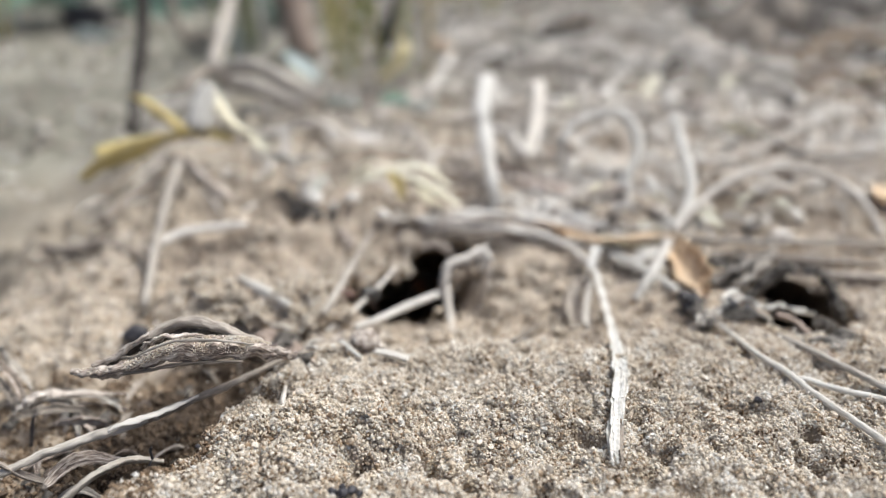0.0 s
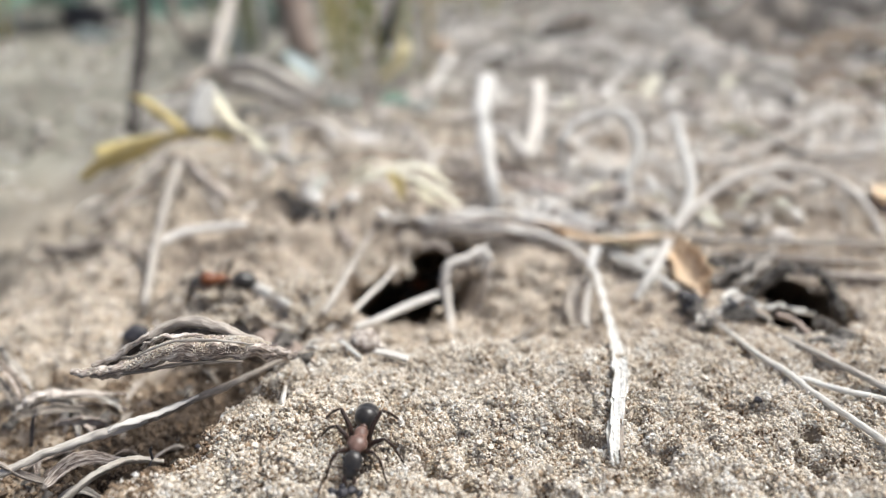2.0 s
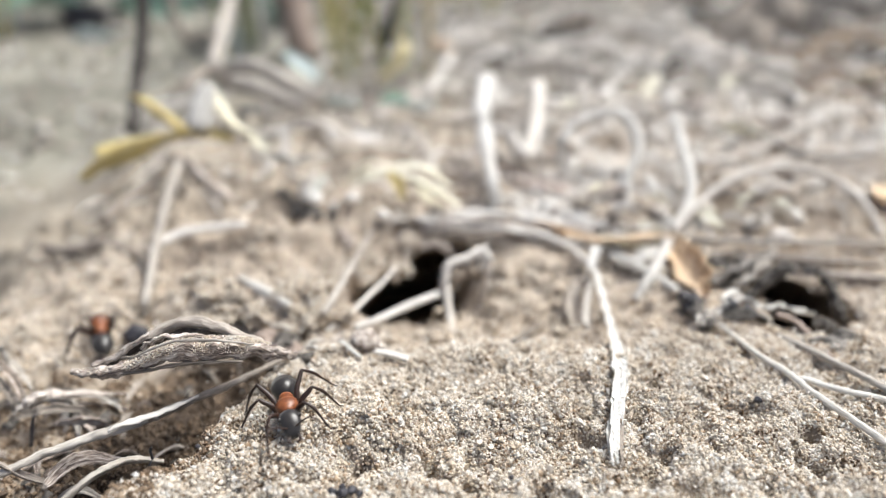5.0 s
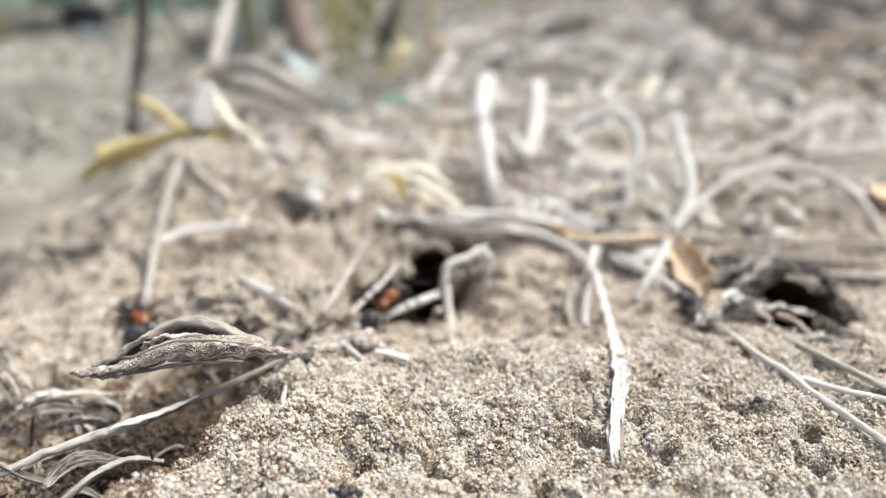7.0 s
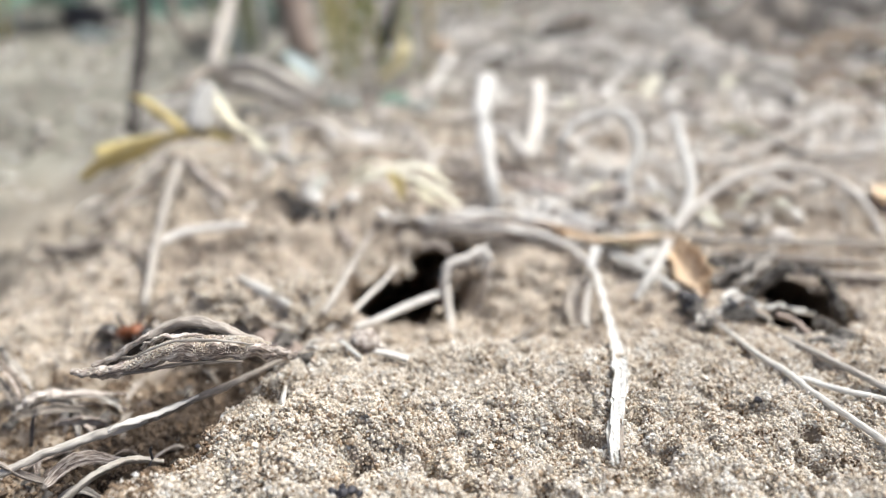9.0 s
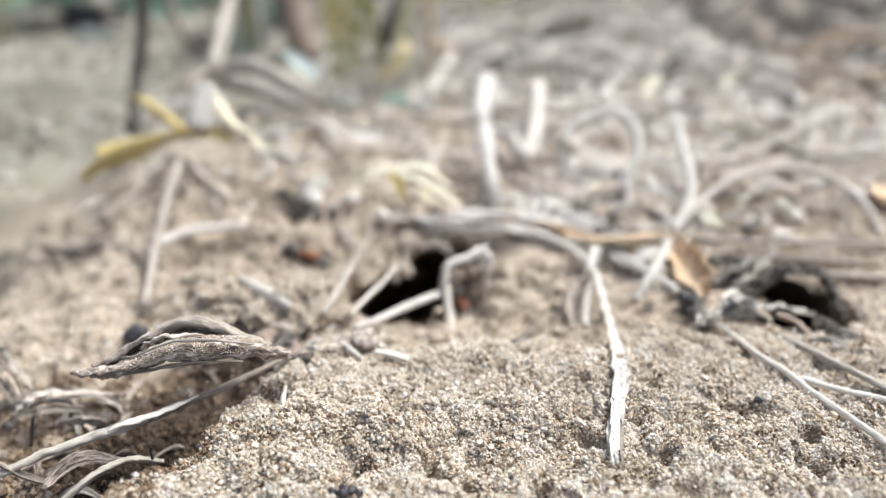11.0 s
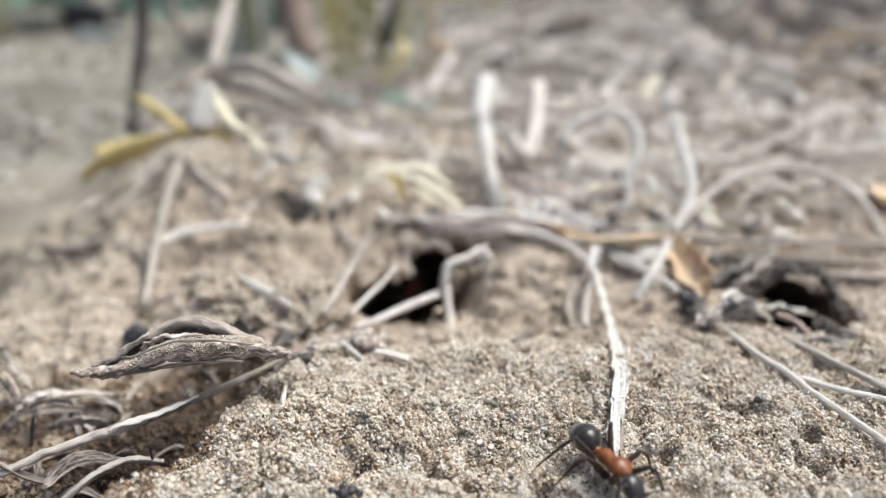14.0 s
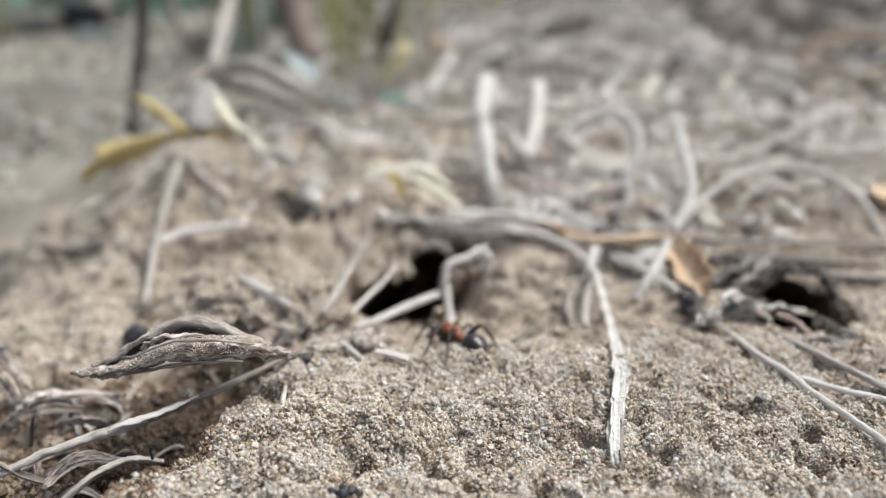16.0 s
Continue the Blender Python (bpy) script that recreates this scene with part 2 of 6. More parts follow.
def crumbs(x, y):
    """The loose, pitted relief of the sand on that form."""
    x, y = np.asarray(x, float), np.asarray(y, float)
    x0, y0 = x, y
    rough = 0.72 + 0.4 * (1 - ease(36, 45, y)) + 1.3 * bell(x, y, -15, 57, 14, 8) + 0.7 * bell(x, y, 12, 60, 9, 8) + 0.6 * ease(-12, -20, x) + 0.9 * ease(62, 75, y)
    near = 1 - ease(110, 420, np.hypot(x, y - 50))
    x, y = x + 1.1 * cells(x / 3, y / 3, 15) + 0.3 * y, y + 1.1 * cells(x / 3, y / 3, 16) - 0.3 * x
    a = cells(x / 5.3, y / 5.3, 11) * 0.6 + cells(x / 1.9, y / 1.9, 12) * 0.5
    pits = np.minimum(cells(x / 1.5 + 7, y / 1.5, 13) + 0.35, 0) * 1.5
    b = cells(x / 0.8, y / 0.8, 14) * 0.2
    crack = -0.6 * np.exp(-(cells(x / 2.1 + 3, y / 2.1, 20) / 0.16) ** 2) * ease(-0.15, 0.35, cells(x / 5 + 1, y / 5, 21))
    dents = 0
    for px, py, r, d in PITS:
        dents = dents - 1.9 * d * bell(x0 + 0.25 * cells(x0 / 0.7, y0 / 0.7, 30), y0 + 0.25 * cells(x0 / 0.7, y0 / 0.7, 31), px, py, r * 0.62, r * 0.5)
    return (a + pits + crack + b) * rough * near + dents


def height(x, y):
    return form(x, y) + crumbs(x, y)


# middle, radii, depth, axis, slant of the mouth
TUNNELS = [(-1.7, 62.3, 6.6, 9.2, 45.0, (-0.1, 0.85, -0.52), 0.46), (33.0, 54.2, 4.0, 6.2, 24.0, (0.3, 0.8, -0.55), 0.1)]


def sink_tunnels(x, y, z):
    """Draws the sand inside each hole's rim back and down along the tunnel's axis."""
    for cx, cy, rx, ry, deep, axis, slant in TUNNELS:
        wob = 1 + 0.16 * cells(np.arctan2(y - cy, x - cx) * 1.6 + 9, x * 0 + cx, 17)
        u, v = (x - cx - slant * (y - cy)) / (rx * wob), (y - cy) / (ry * wob)
        r = np.hypot(u, v)
        inside = r < 1
        s = np.clip(1 - r, 0, 1)
        go = deep * np.minimum(s / 0.8, 1) ** 1.1
        keep = np.where(s < 0.8, (1 - 0.25 * s) / np.maximum(r, 1e-6), 0.8 / 0.2)
        mid = float(form(cx, cy))
        nx = cx + (x - cx) * keep + axis[0] * go
        ny = cy + (y - cy) * keep + axis[1] * go
        nz = z + (mid - z) * 0.25 * np.minimum(s / 0.3, 1) + axis[2] * go * (1 - 0.85 * ease(-0.25, 0.35, v) * (1 - ease(0.35, 0.8, s))) + 0.5 * cells(x * 3, y * 3, 18) * np.minimum(s * 6, 1)
        x, y, z = np.where(inside, nx, x), np.where(inside, ny, y), np.where(inside, nz, z)
    return x, y, z


def on(x, y, lift=0.0):
    return float(height(x, y)) + lift


def mark_fibre(me, fibre):
    """Stores, in metres, the place across and along the fibres."""
    me.attributes.new("fibre", 'FLOAT_VECTOR', 'POINT').data.foreach_set("vector", np.asarray(fibre, float).ravel() * MM)


def mesh_object(name, verts, faces, mat, parent=None, smooth=True, fibre=None):
    me = bpy.data.meshes.new(name)
    me.from_pydata(verts, [], faces)
    if fibre is not None:
        mark_fibre(me, fibre)
    me.materials.append(mat)
    me.polygons.foreach_set("use_smooth", [smooth] * len(me.polygons))
    me.update()
    ob = new(name, me)
    ob.parent = parent
    return ob


def build_ground():
    def axis(lo, hi, step, reach):
        mid = np.arange(lo, hi + step / 2, step)
        grow = step * np.cumsum(1.13 ** np.arange(1, 90))
        grow = grow[grow < reach]
        return np.concatenate([(lo - grow)[::-1], mid, hi + grow])
    xs, ys = axis(-46, 48, 0.36, 40000), axis(24, 82, 0.36, 40000)
    X, Y = np.meshgrid(xs, ys)
    Z = height(X, Y)
    Z = Z - 0.16 * ease(-24, -18, X) * (1 - ease(32, 36, X)) * ease(24, 28, Y) * (1 - ease(47, 52, Y))
    X, Y, Z = sink_tunnels(X, Y, Z)
    v = np.stack([X, Y, Z], -1).reshape(-1, 3) * MM
    n, k = len(xs), len(ys)
    i = (np.arange(k - 1)[:, None] * n + np.arange(n - 1)[None]).ravel()
    f = np.stack([i, i + 1, i + n + 1, i + n], -1)
    g = mesh_object("ground", v.tolist(), f.tolist(), SAND)
    tagged(g, "pale tan loose sandy soil of an ant mound with a dark hole", "ground", kind="structure")


build_ground()


def grain_shapes(count, tiny=False):
    bm = bmesh.new()
    bmesh.ops.create_icosphere(bm, subdivisions=1, radius=1)
    if tiny:
        bm.clear()
        c = [bm.verts.new(v) for v in ((1, 0, 0), (-1, 0, 0), (0, 1, 0), (0, -1, 0), (0, 0, 1), (0, 0, -1))]
        for a in (0, 1):
            for b in (2, 3):
                for d in (4, 5):
                    bm.faces.new([c[k] for k in ((a, b, d) if (a + b + d) % 2 == 0 else (b, a, d))])
        bm.verts.index_update()
    base = np.array([v.co[:] for v in bm.verts])
    faces = np.array([[v.index for v in f.verts] for f in bm.faces])
    bm.free()
    rs = np.random.RandomState(5)
    return [base * rs.uniform(0.6, 1.3, (len(base), 1)) * rs.uniform(0.65, 1.3, (1, 3)) for _ in range(count)], faces


def scatter_grains(name, spots, sizes, mat, label, category, seed, sink=0.15, loose=0.12, tiny=False):
    """Loose grains as one mesh. spots: x, y; sizes: radii."""
    rs = np.random.RandomState(seed)
    shapes, tri = grain_shapes(14, tiny)
    n = len(spots)
    which = rs.randint(0, len(shapes), n)
    q = rs.normal(size=(n, 4))
    q /= np.linalg.norm(q, axis=1)[:, None]
    w, a, b, c = q.T
    R = np.stack([1 - 2 * (b * b + c * c), 2 * (a * b - c * w), 2 * (a * c + b * w),
                  2 * (a * b + c * w), 1 - 2 * (a * a + c * c), 2 * (b * c - a * w),
                  2 * (a * c - b * w), 2 * (b * c + a * w), 1 - 2 * (a * a + b * b)], -1).reshape(n, 3, 3)
    z = height(spots[:, 0], spots[:, 1]) + sizes * (0.4 - sink + rs.uniform(-0.9, 0.95, n)) + loose * cells(spots[:, 0] / 0.55, spots[:, 1] / 0.55, 19)
    centre = np.stack(sink_tunnels(spots[:, 0], spots[:, 1], z), -1)
    local = np.array(shapes)[which] * sizes[:, None, None]
    v = (np.einsum('nij,nkj->nki', R, local) + centre[:, None, :]) * MM
    k = v.shape[1]
    f = (tri[None] + (np.arange(n) * k)[:, None, None]).reshape(-1, 3)
    ob = mesh_object(name, v.reshape(-1, 3).tolist(), f.tolist(), mat, smooth=False)
    return tagged(ob, label, category, kind="stuff")


def spread(n, x0, x1, y0, y1, seed):
    rs = np.random.RandomState(seed)
    return np.stack([rs.uniform(x0, x1, n), rs.uniform(y0, y1, n)], -1), rs


def on_mound(spots):
    """Those spots that lie on the open brow of the mound."""
    x, y = spots.T
    return spots[(x > -19.5 + np.clip(y - 33, -4, 14) * 0.62) & (x < 11 + 0.58 * y)]


s1, r1 = spread(28000, -21, 34, 27, 49, 21)
s1 = on_mound(s1)
scatter_grains("sand_grains", s1, r1.gamma(3, 0.019, len(s1)) + 0.04, GRAIN,
               "loose tan and white quartz sand grains on the mound", "sand", 22)
s4, r4 = spread(118000, -20, 33, 27.5, 48, 27)
s4 = on_mound(s4)
scatter_grains("sand_dust", s4, r4.gamma(4, 0.0125, len(s4)) + 0.028, GRAIN,
               "finest tan sand between the larger grains", "sand", 28, sink=-0.3, tiny=True)
s3, r3 = spread(17000, -46, -16.5, 26, 48, 25)
scatter_grains("soil_crumbs", s3, np.minimum(r3.gamma(3, 0.035, 17000) + 0.045, 0.22), HUMUS_AND_SHADE,
               "dark brown soil crumbs at the foot of the mound", "soil", 26, tiny=True)
# soil plus the shadow under the mound's edge, painted as near-black crumbs
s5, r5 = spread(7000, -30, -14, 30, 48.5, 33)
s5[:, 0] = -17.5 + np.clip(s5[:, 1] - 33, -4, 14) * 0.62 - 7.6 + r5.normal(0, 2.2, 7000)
scatter_grains("soil_and_shade", s5, np.minimum(r5.gamma(3, 0.04, 7000) + 0.05, 0.26), SOIL_AND_SHADE,
               "black-brown soil crumbs, darkened for the shade under the mound's edge", "soil", 34, tiny=True)
# shade of pits and crevices, put in as dark brown crumbs
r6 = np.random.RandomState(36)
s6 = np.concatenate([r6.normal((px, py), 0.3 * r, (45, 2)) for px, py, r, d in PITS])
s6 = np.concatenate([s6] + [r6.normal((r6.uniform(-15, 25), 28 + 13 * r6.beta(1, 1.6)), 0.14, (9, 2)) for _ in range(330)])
scatter_grains("pit_shade_crumbs", s6, r6.gamma(4, 0.012, len(s6)) + 0.03, HUMUS_AND_SHADE,
               "dark brown crumbs standing in for shade in the sand's pits", "soil", 37, sink=-0.45, loose=0, tiny=True)
s8, r8 = spread(5200, -20, 33, 28, 48, 61)
scatter_grains("quartz_grains", s8, r8.gamma(6, 0.011, 5200) + 0.045, QUARTZ,
               "clear and milky quartz grains glinting in the sand", "sand", 62, sink=-0.35, tiny=True)
# a second band of near-black crumbs paints the trough's shadow
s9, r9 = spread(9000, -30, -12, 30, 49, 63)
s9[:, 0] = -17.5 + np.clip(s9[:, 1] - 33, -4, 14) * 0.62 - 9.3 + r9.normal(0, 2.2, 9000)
scatter_grains("soil_and_shade", s9, np.minimum(r9.gamma(3, 0.04, 9000) + 0.05, 0.3), SOIL_AND_SHADE,
               "black-brown soil, darkened for the shade in the mound's trough", "soil", 64, tiny=True)
s10, r10 = spread(2600, -22, -8, 28, 36.5, 65)
s10[:, 0] = -17.5 + np.clip(s10[:, 1] - 33, -4, 12) * 0.62 - 0.8 + np.abs(r10.normal(0, 1.8, 2600))
scatter_grains("soil_crumbs", s10, r10.gamma(4, 0.017, 2600) + 0.035, HUMUS_AND_SHADE,
               "brown soil crumbs mixed into the sand at the mound's edge", "soil", 66, sink=-0.4, tiny=True)
s7, r7 = spread(20000, 5, 48, 62, 96, 38)
scatter_grains("sand_grains", s7, r7.gamma(5, 0.028, 20000) + 0.08, GRAIN,
               "pale loose sand among the straws behind the hole", "sand", 39, tiny=True)
s2, r2 = spread(18000, -48, 52, 49, 74, 23)
scatter_grains("sand_grains", s2, r2.gamma(6, 0.02, 18000) + 0.05, GRAIN,
               "coarser tan sand grains around the nest hole", "sand", 24, tiny=True)


# ---- builders for stems, blades and stones ----
def spline(pts, steps):
    p = [Vector(q) for q in pts]
    p = [p[0] * 2 - p[1]] + p + [p[-1] * 2 - p[-2]]
    out = []
    for i in range(1, len(p) - 2):
        for k in range(steps):
            t = k / steps
            a, b, c, d = p[i - 1:i + 3]
            out.append(0.5 * (2 * b + (c - a) * t + (2 * a - 5 * b + 4 * c - d) * t * t + (3 * b - a - 3 * c + d) * t ** 3))
    out.append(p[-2])
    return out


def along(values, n):
    return np.interp(np.linspace(0, 1, n), np.linspace(0, 1, len(values)), values)


def frames_along(path):
    """Right and up vectors carried along a path."""
    up = Vector((0, 0, 1))
    res = []
    for i, q in enumerate(path):
        d = (path[min(i + 1, len(path) - 1)] - path[max(i - 1, 0)]).normalized()
        side = d.cross(up)
        if side.length < 0.15:
            side = d.cross(Vector((0, 1, 0.01)))
        side.normalize()
        res.append((side, side.cross(d).normalized()))
    return res


def tube(name, pts, radii, mat, parent=None, steps=7, sides=9, rough=0.08, seed=1, nodes=0):
    """A stem with uneven girth, ridges and closed ends; nodes: swollen joints."""
    rs = random.Random(seed)
    path = spline(pts, steps)
    n = len(path)
    rad = along(radii, n)
    joints = [rs.uniform(0.1, 0.9) for _ in range(nodes)]
    ridge = [rs.uniform(-1, 1) for _ in range(sides)]
    verts, faces, fib, run = [], [], [], rs.uniform(0, 50)
    for i, (q, (a, b)) in enumerate(zip(path, frames_along(path))):
        run += (q - path[max(i - 1, 0)]).length
        r = rad[i] * (1 + rs.uniform(-rough, rough))
        for j in joints:
            r *= 1 + 0.45 * math.exp(-((i / n - j) * n / 1.3) ** 2)
        q = q + a * rs.uniform(-1, 1) * rad[i] * rough + b * rs.uniform(-1, 1) * rad[i] * rough
        for k in range(sides):
            t = 2 * math.pi * k / sides
            rr = r * (1 + rough * 1.2 * ridge[k] + rs.uniform(-rough, rough) * 0.4)
            verts.append((q + a * math.cos(t) * rr + b * math.sin(t) * rr) * MM)
            fib.append((rad[i] * math.cos(t), rad[i] * math.sin(t), run * 0.12))
    for i in range(n - 1):
        for k in range(sides):
            k2 = (k + 1) % sides
            faces.append((i * sides + k, i * sides + k2, (i + 1) * sides + k2, (i + 1) * sides + k))
    faces.append(tuple(range(sides))[::-1])
    faces.append(tuple(range((n - 1) * sides, n * sides)))
    return mesh_object(name, verts, faces, mat, parent, fibre=fib)


def blade(name, pts, widths, mat, parent=None, thick=0.12, roll=0.0, twist=0.0, cup=0.25, ragged=0.0, bumpy=0.0, steps=8, seed=1, across=6, teeth=0.0, pitch=1.8):
    """A leaf or straw strip with thickness, curled across by cup, twisted along, with ragged or stepped rims. Angles in degrees."""
    rs = random.Random(seed)
    path = spline(pts, steps)
    n = len(path)
    wid = along(widths, n)
    rows, fibs, run = [[], []], [[], []], rs.uniform(0, 50)
    for i, (q, (a, b)) in enumerate(zip(path, frames_along(path))):
        run += (q - path[max(i - 1, 0)]).length
        t = radians(roll + twist * i / (n - 1))
        s, u = a * math.cos(t) + b * math.sin(t), b * math.cos(t) - a * math.sin(t)
        l = 1 + ragged * (1.6 * noise.noise(Vector((i * 0.37, seed, 0))) + rs.uniform(-0.35, 0.35))
        r = 1 + ragged * (1.6 * noise.noise(Vector((i * 0.37, seed, 9))) + rs.uniform(-0.35, 0.35))
        if teeth:
            l *= 1 + teeth * (2 * ((run / pitch + 0.3 * noise.noise(Vector((run * 0.5, seed, 3)))) % 1) - 1)
            r *= 1 + teeth * (2 * ((run / pitch * 0.83 + 0.45 + 0.3 * noise.noise(Vector((run * 0.5, seed, 7)))) % 1) - 1)
        for side in (0, 1):
            row = []
            for k in range(across + 1):
                c = 2 * k / across - 1
                e = c * (r if c > 0 else l)
                h = cup * wid[i] * (c * c - 0.4) + (thick * 0.5 if side == 0 else -thick * 0.5) * (1 - 0.6 * c * c)
                h += thick * 0.7 * noise.noise(Vector((c * 3.1, run * 0.25, seed * 1.9))) + bumpy * noise.noise(Vector((c * wid[i] * 1.2, i * 0.45, seed * 2.7)))
                row.append((q + s * e * wid[i] / 2 + u * h) * MM)
                fibs[side].append((c * max(wid) / 2, side * 0.3, run * 0.12))
            rows[side].append(row)
    m = across + 1
    verts = [v for side in rows for row in side for v in row]
    faces = []
    off = n * m
    for i in range(n - 1):
        for k in range(across):
            a0 = i * m + k
            faces.append((a0, a0 + 1, a0 + m + 1, a0 + m))
            faces.append((off + a0, off + a0 + m, off + a0 + m + 1, off + a0 + 1))
        for k in (0, across):
            a0 = i * m + k
            quad = (a0, a0 + m, off + a0 + m, off + a0)
            faces.append(quad if k == 0 else quad[::-1])
    for i in (0, n - 1):
        for k in range(across):
            a0 = i * m + k
            quad = (a0, off + a0, off + a0 + 1, a0 + 1)
            faces.append(quad if i == 0 else quad[::-1])
    return mesh_object(name, verts, faces, mat, parent, fibre=fibs[0] + fibs[1])


def gnarl(ob, amount, size, seed=1):
    """Twists a stem's or leaf's skin out of true at two scales, in millimetres."""
    o = Vector((seed * 2.3, seed * 1.7, 0))
    for v in ob.data.vertices:
        q = v.co / (MM * size)
        v.co += (noise.noise_vector(q + o) + 0.5 * noise.noise_vector(q * 3.1 + o)) * amount * MM
    return ob


def lump(name, at, size, mat, seed=1, rough=0.25, parent=None, sub=3, flat=1.0):
    """A stone, clod or bud, uneven at two scales. at: its centre."""
    bm = bmesh.new()
    bmesh.ops.create_icosphere(bm, subdivisions=sub, radius=1)
    o = Vector((seed * 3.7, seed * 1.3, 0))
    for v in bm.verts:
        v.co *= 1 + rough * noise.noise(v.co * 1.3 + o) + rough * 0.5 * noise.noise(v.co * 4 + o)
        v.co.z *= flat
    fib = [v.co * size for v in bm.verts]
    for v in bm.verts:
        v.co = (Vector(at) + v.co * size) * MM
    me = bpy.data.meshes.new(name)
    bm.to_mesh(me)
    mark_fibre(me, fib)
    bm.free()
    me.materials.append(mat)
    me.polygons.foreach_set("use_smooth", [True] * len(me.polygons))
    ob = new(name, me)
    ob.parent = parent
    return ob


def empty(name, label, category, group=""):
    return tagged(new(name), label, category, group)


def straw(pts, radii, label, mat=STRAW, name="straw", group="", seed=1, **more):
    return tagged(tube(name, pts, radii, mat, seed=seed, **more), label, "straw" if name == "straw" else "twig", group)


def stone(at, size, label, mat=PEBBLE, name="pebble", seed=1, flat=0.8, rough=0.25, group=""):
    return tagged(lump(name, at, size, mat, seed, rough, flat=flat), label, "stone" if name == "pebble" else "debris", group)


# ---- the withered leaf and stems at the foot of the mound ----
def withered_leaf():
    leaf = empty("withered_leaf", "brown-grey withered leaf curled into a split tube", "leaf")
    roll = [(-25.17, 38.80, 1.86), (-23.48, 38.50, 1.94), (-21.65, 38.30, 2.27), (-19.83, 38.20, 3.07), (-18.05, 38.30, 3.81), (-15.83, 38.40, 3.92), (-13.72, 38.80, 3.74), (-12.01, 39.30, 3.22), (-10.48, 40.60, 1.76)]
    girth = [0.16, 0.34, 0.42, 0.46, 0.70, 0.80, 0.76, 0.56, 0.26]
    gnarl(tube("roll", roll, girth, DEADLEAF, leaf, steps=12, sides=26, rough=0.012, seed=3), 0.28, 0.9, 3)
    gnarl(tube("rim", [(-23.72, 38.90, 2.20), (-22.20, 39.20, 2.73), (-20.83, 39.40, 3.70), (-19.67, 39.60, 4.20)], [0.2, 0.26, 0.2, 0.24], DEADLEAF, leaf, steps=12, sides=12, rough=0.02, seed=4), 0.12, 0.6, 4)
    gnarl(tube("crest", [(-19.93, 39.60, 4.02), (-18.92, 40.20, 4.44), (-17.52, 40.50, 4.71), (-15.85, 40.50, 4.48), (-13.98, 39.90, 4.00), (-12.35, 39.60, 3.56), (-10.86, 40.40, 2.37)], [0.28, 0.36, 0.38, 0.36, 0.34, 0.34, 0.2], BARK, leaf,
               steps=12, sides=18, rough=0.015, seed=6), 0.13, 0.9, 6)
    # dark strip that paints the shade inside the curl
    blade("hollow", [(-23.05, 39.40, 1.85), (-21.51, 39.80, 2.60), (-19.44, 40.40, 3.49), (-16.93, 40.60, 3.73), (-14.12, 40.20, 3.53)], [0.5, 1.0, 1.3, 1.2, 0.5], ROTBARK_AND_SHADE, leaf, thick=0.15, roll=40, cup=0.4, ragged=0.15, bumpy=0.2, seed=5)
    blade("inner_fold", [(-20.04, 38.60, 3.78), (-18.79, 38.80, 4.45), (-17.00, 38.90, 4.65), (-15.00, 39.00, 4.41)], [0.2, 0.5, 0.5, 0.2], DEADLEAF, leaf, thick=0.2, roll=20, cup=0.3, ragged=0.3, bumpy=0.25, seed=7, steps=10)
    tube("vein", [(-21.65, 38.80, 2.92), (-20.04, 38.40, 3.38), (-19.59, 38.80, 4.19)], [0.09, 0.14, 0.1], BARK, leaf, seed=8, rough=0.2)
    tube("vein", [(-23.68, 38.20, 1.78), (-19.97, 37.80, 2.54), (-16.74, 37.50, 3.38), (-13.20, 38.00, 3.21)], [0.07, 0.12, 0.13, 0.08], BARK, leaf, seed=9, rough=0.2)
    tube("vein", [(-20.52, 37.80, 3.53), (-17.60, 37.60, 4.98), (-15.07, 37.70, 5.09), (-12.46, 38.50, 4.21)], [0.06, 0.1, 0.1, 0.06], GREYSTEM, leaf, seed=10, rough=0.2)
    # sand that clings to its back
    rs, shapes = np.random.RandomState(41), grain_shapes(8, True)
    path = spline(roll, 20)
    verts, faces = [], []
    for k in range(4200):
        u = rs.beta(2.9, 1.3)
        q, r = path[int(u * (len(path) - 1))], np.interp(u, np.linspace(0, 1, 9), girth)
        a = rs.uniform(0.15, 2.4)
        r *= rs.uniform(0.93, 1.08)
        c = np.array([q.x, q.y - math.cos(a) * r, q.z + math.sin(a) * r])
        faces += (shapes[1] + len(verts)).tolist()
        verts += ((shapes[0][k % 8] * rs.uniform(0.03, 0.075) + c) * MM).tolist()
    mesh_object("clinging_sand", verts, faces, GRAIN, leaf, smooth=False)


withered_leaf()


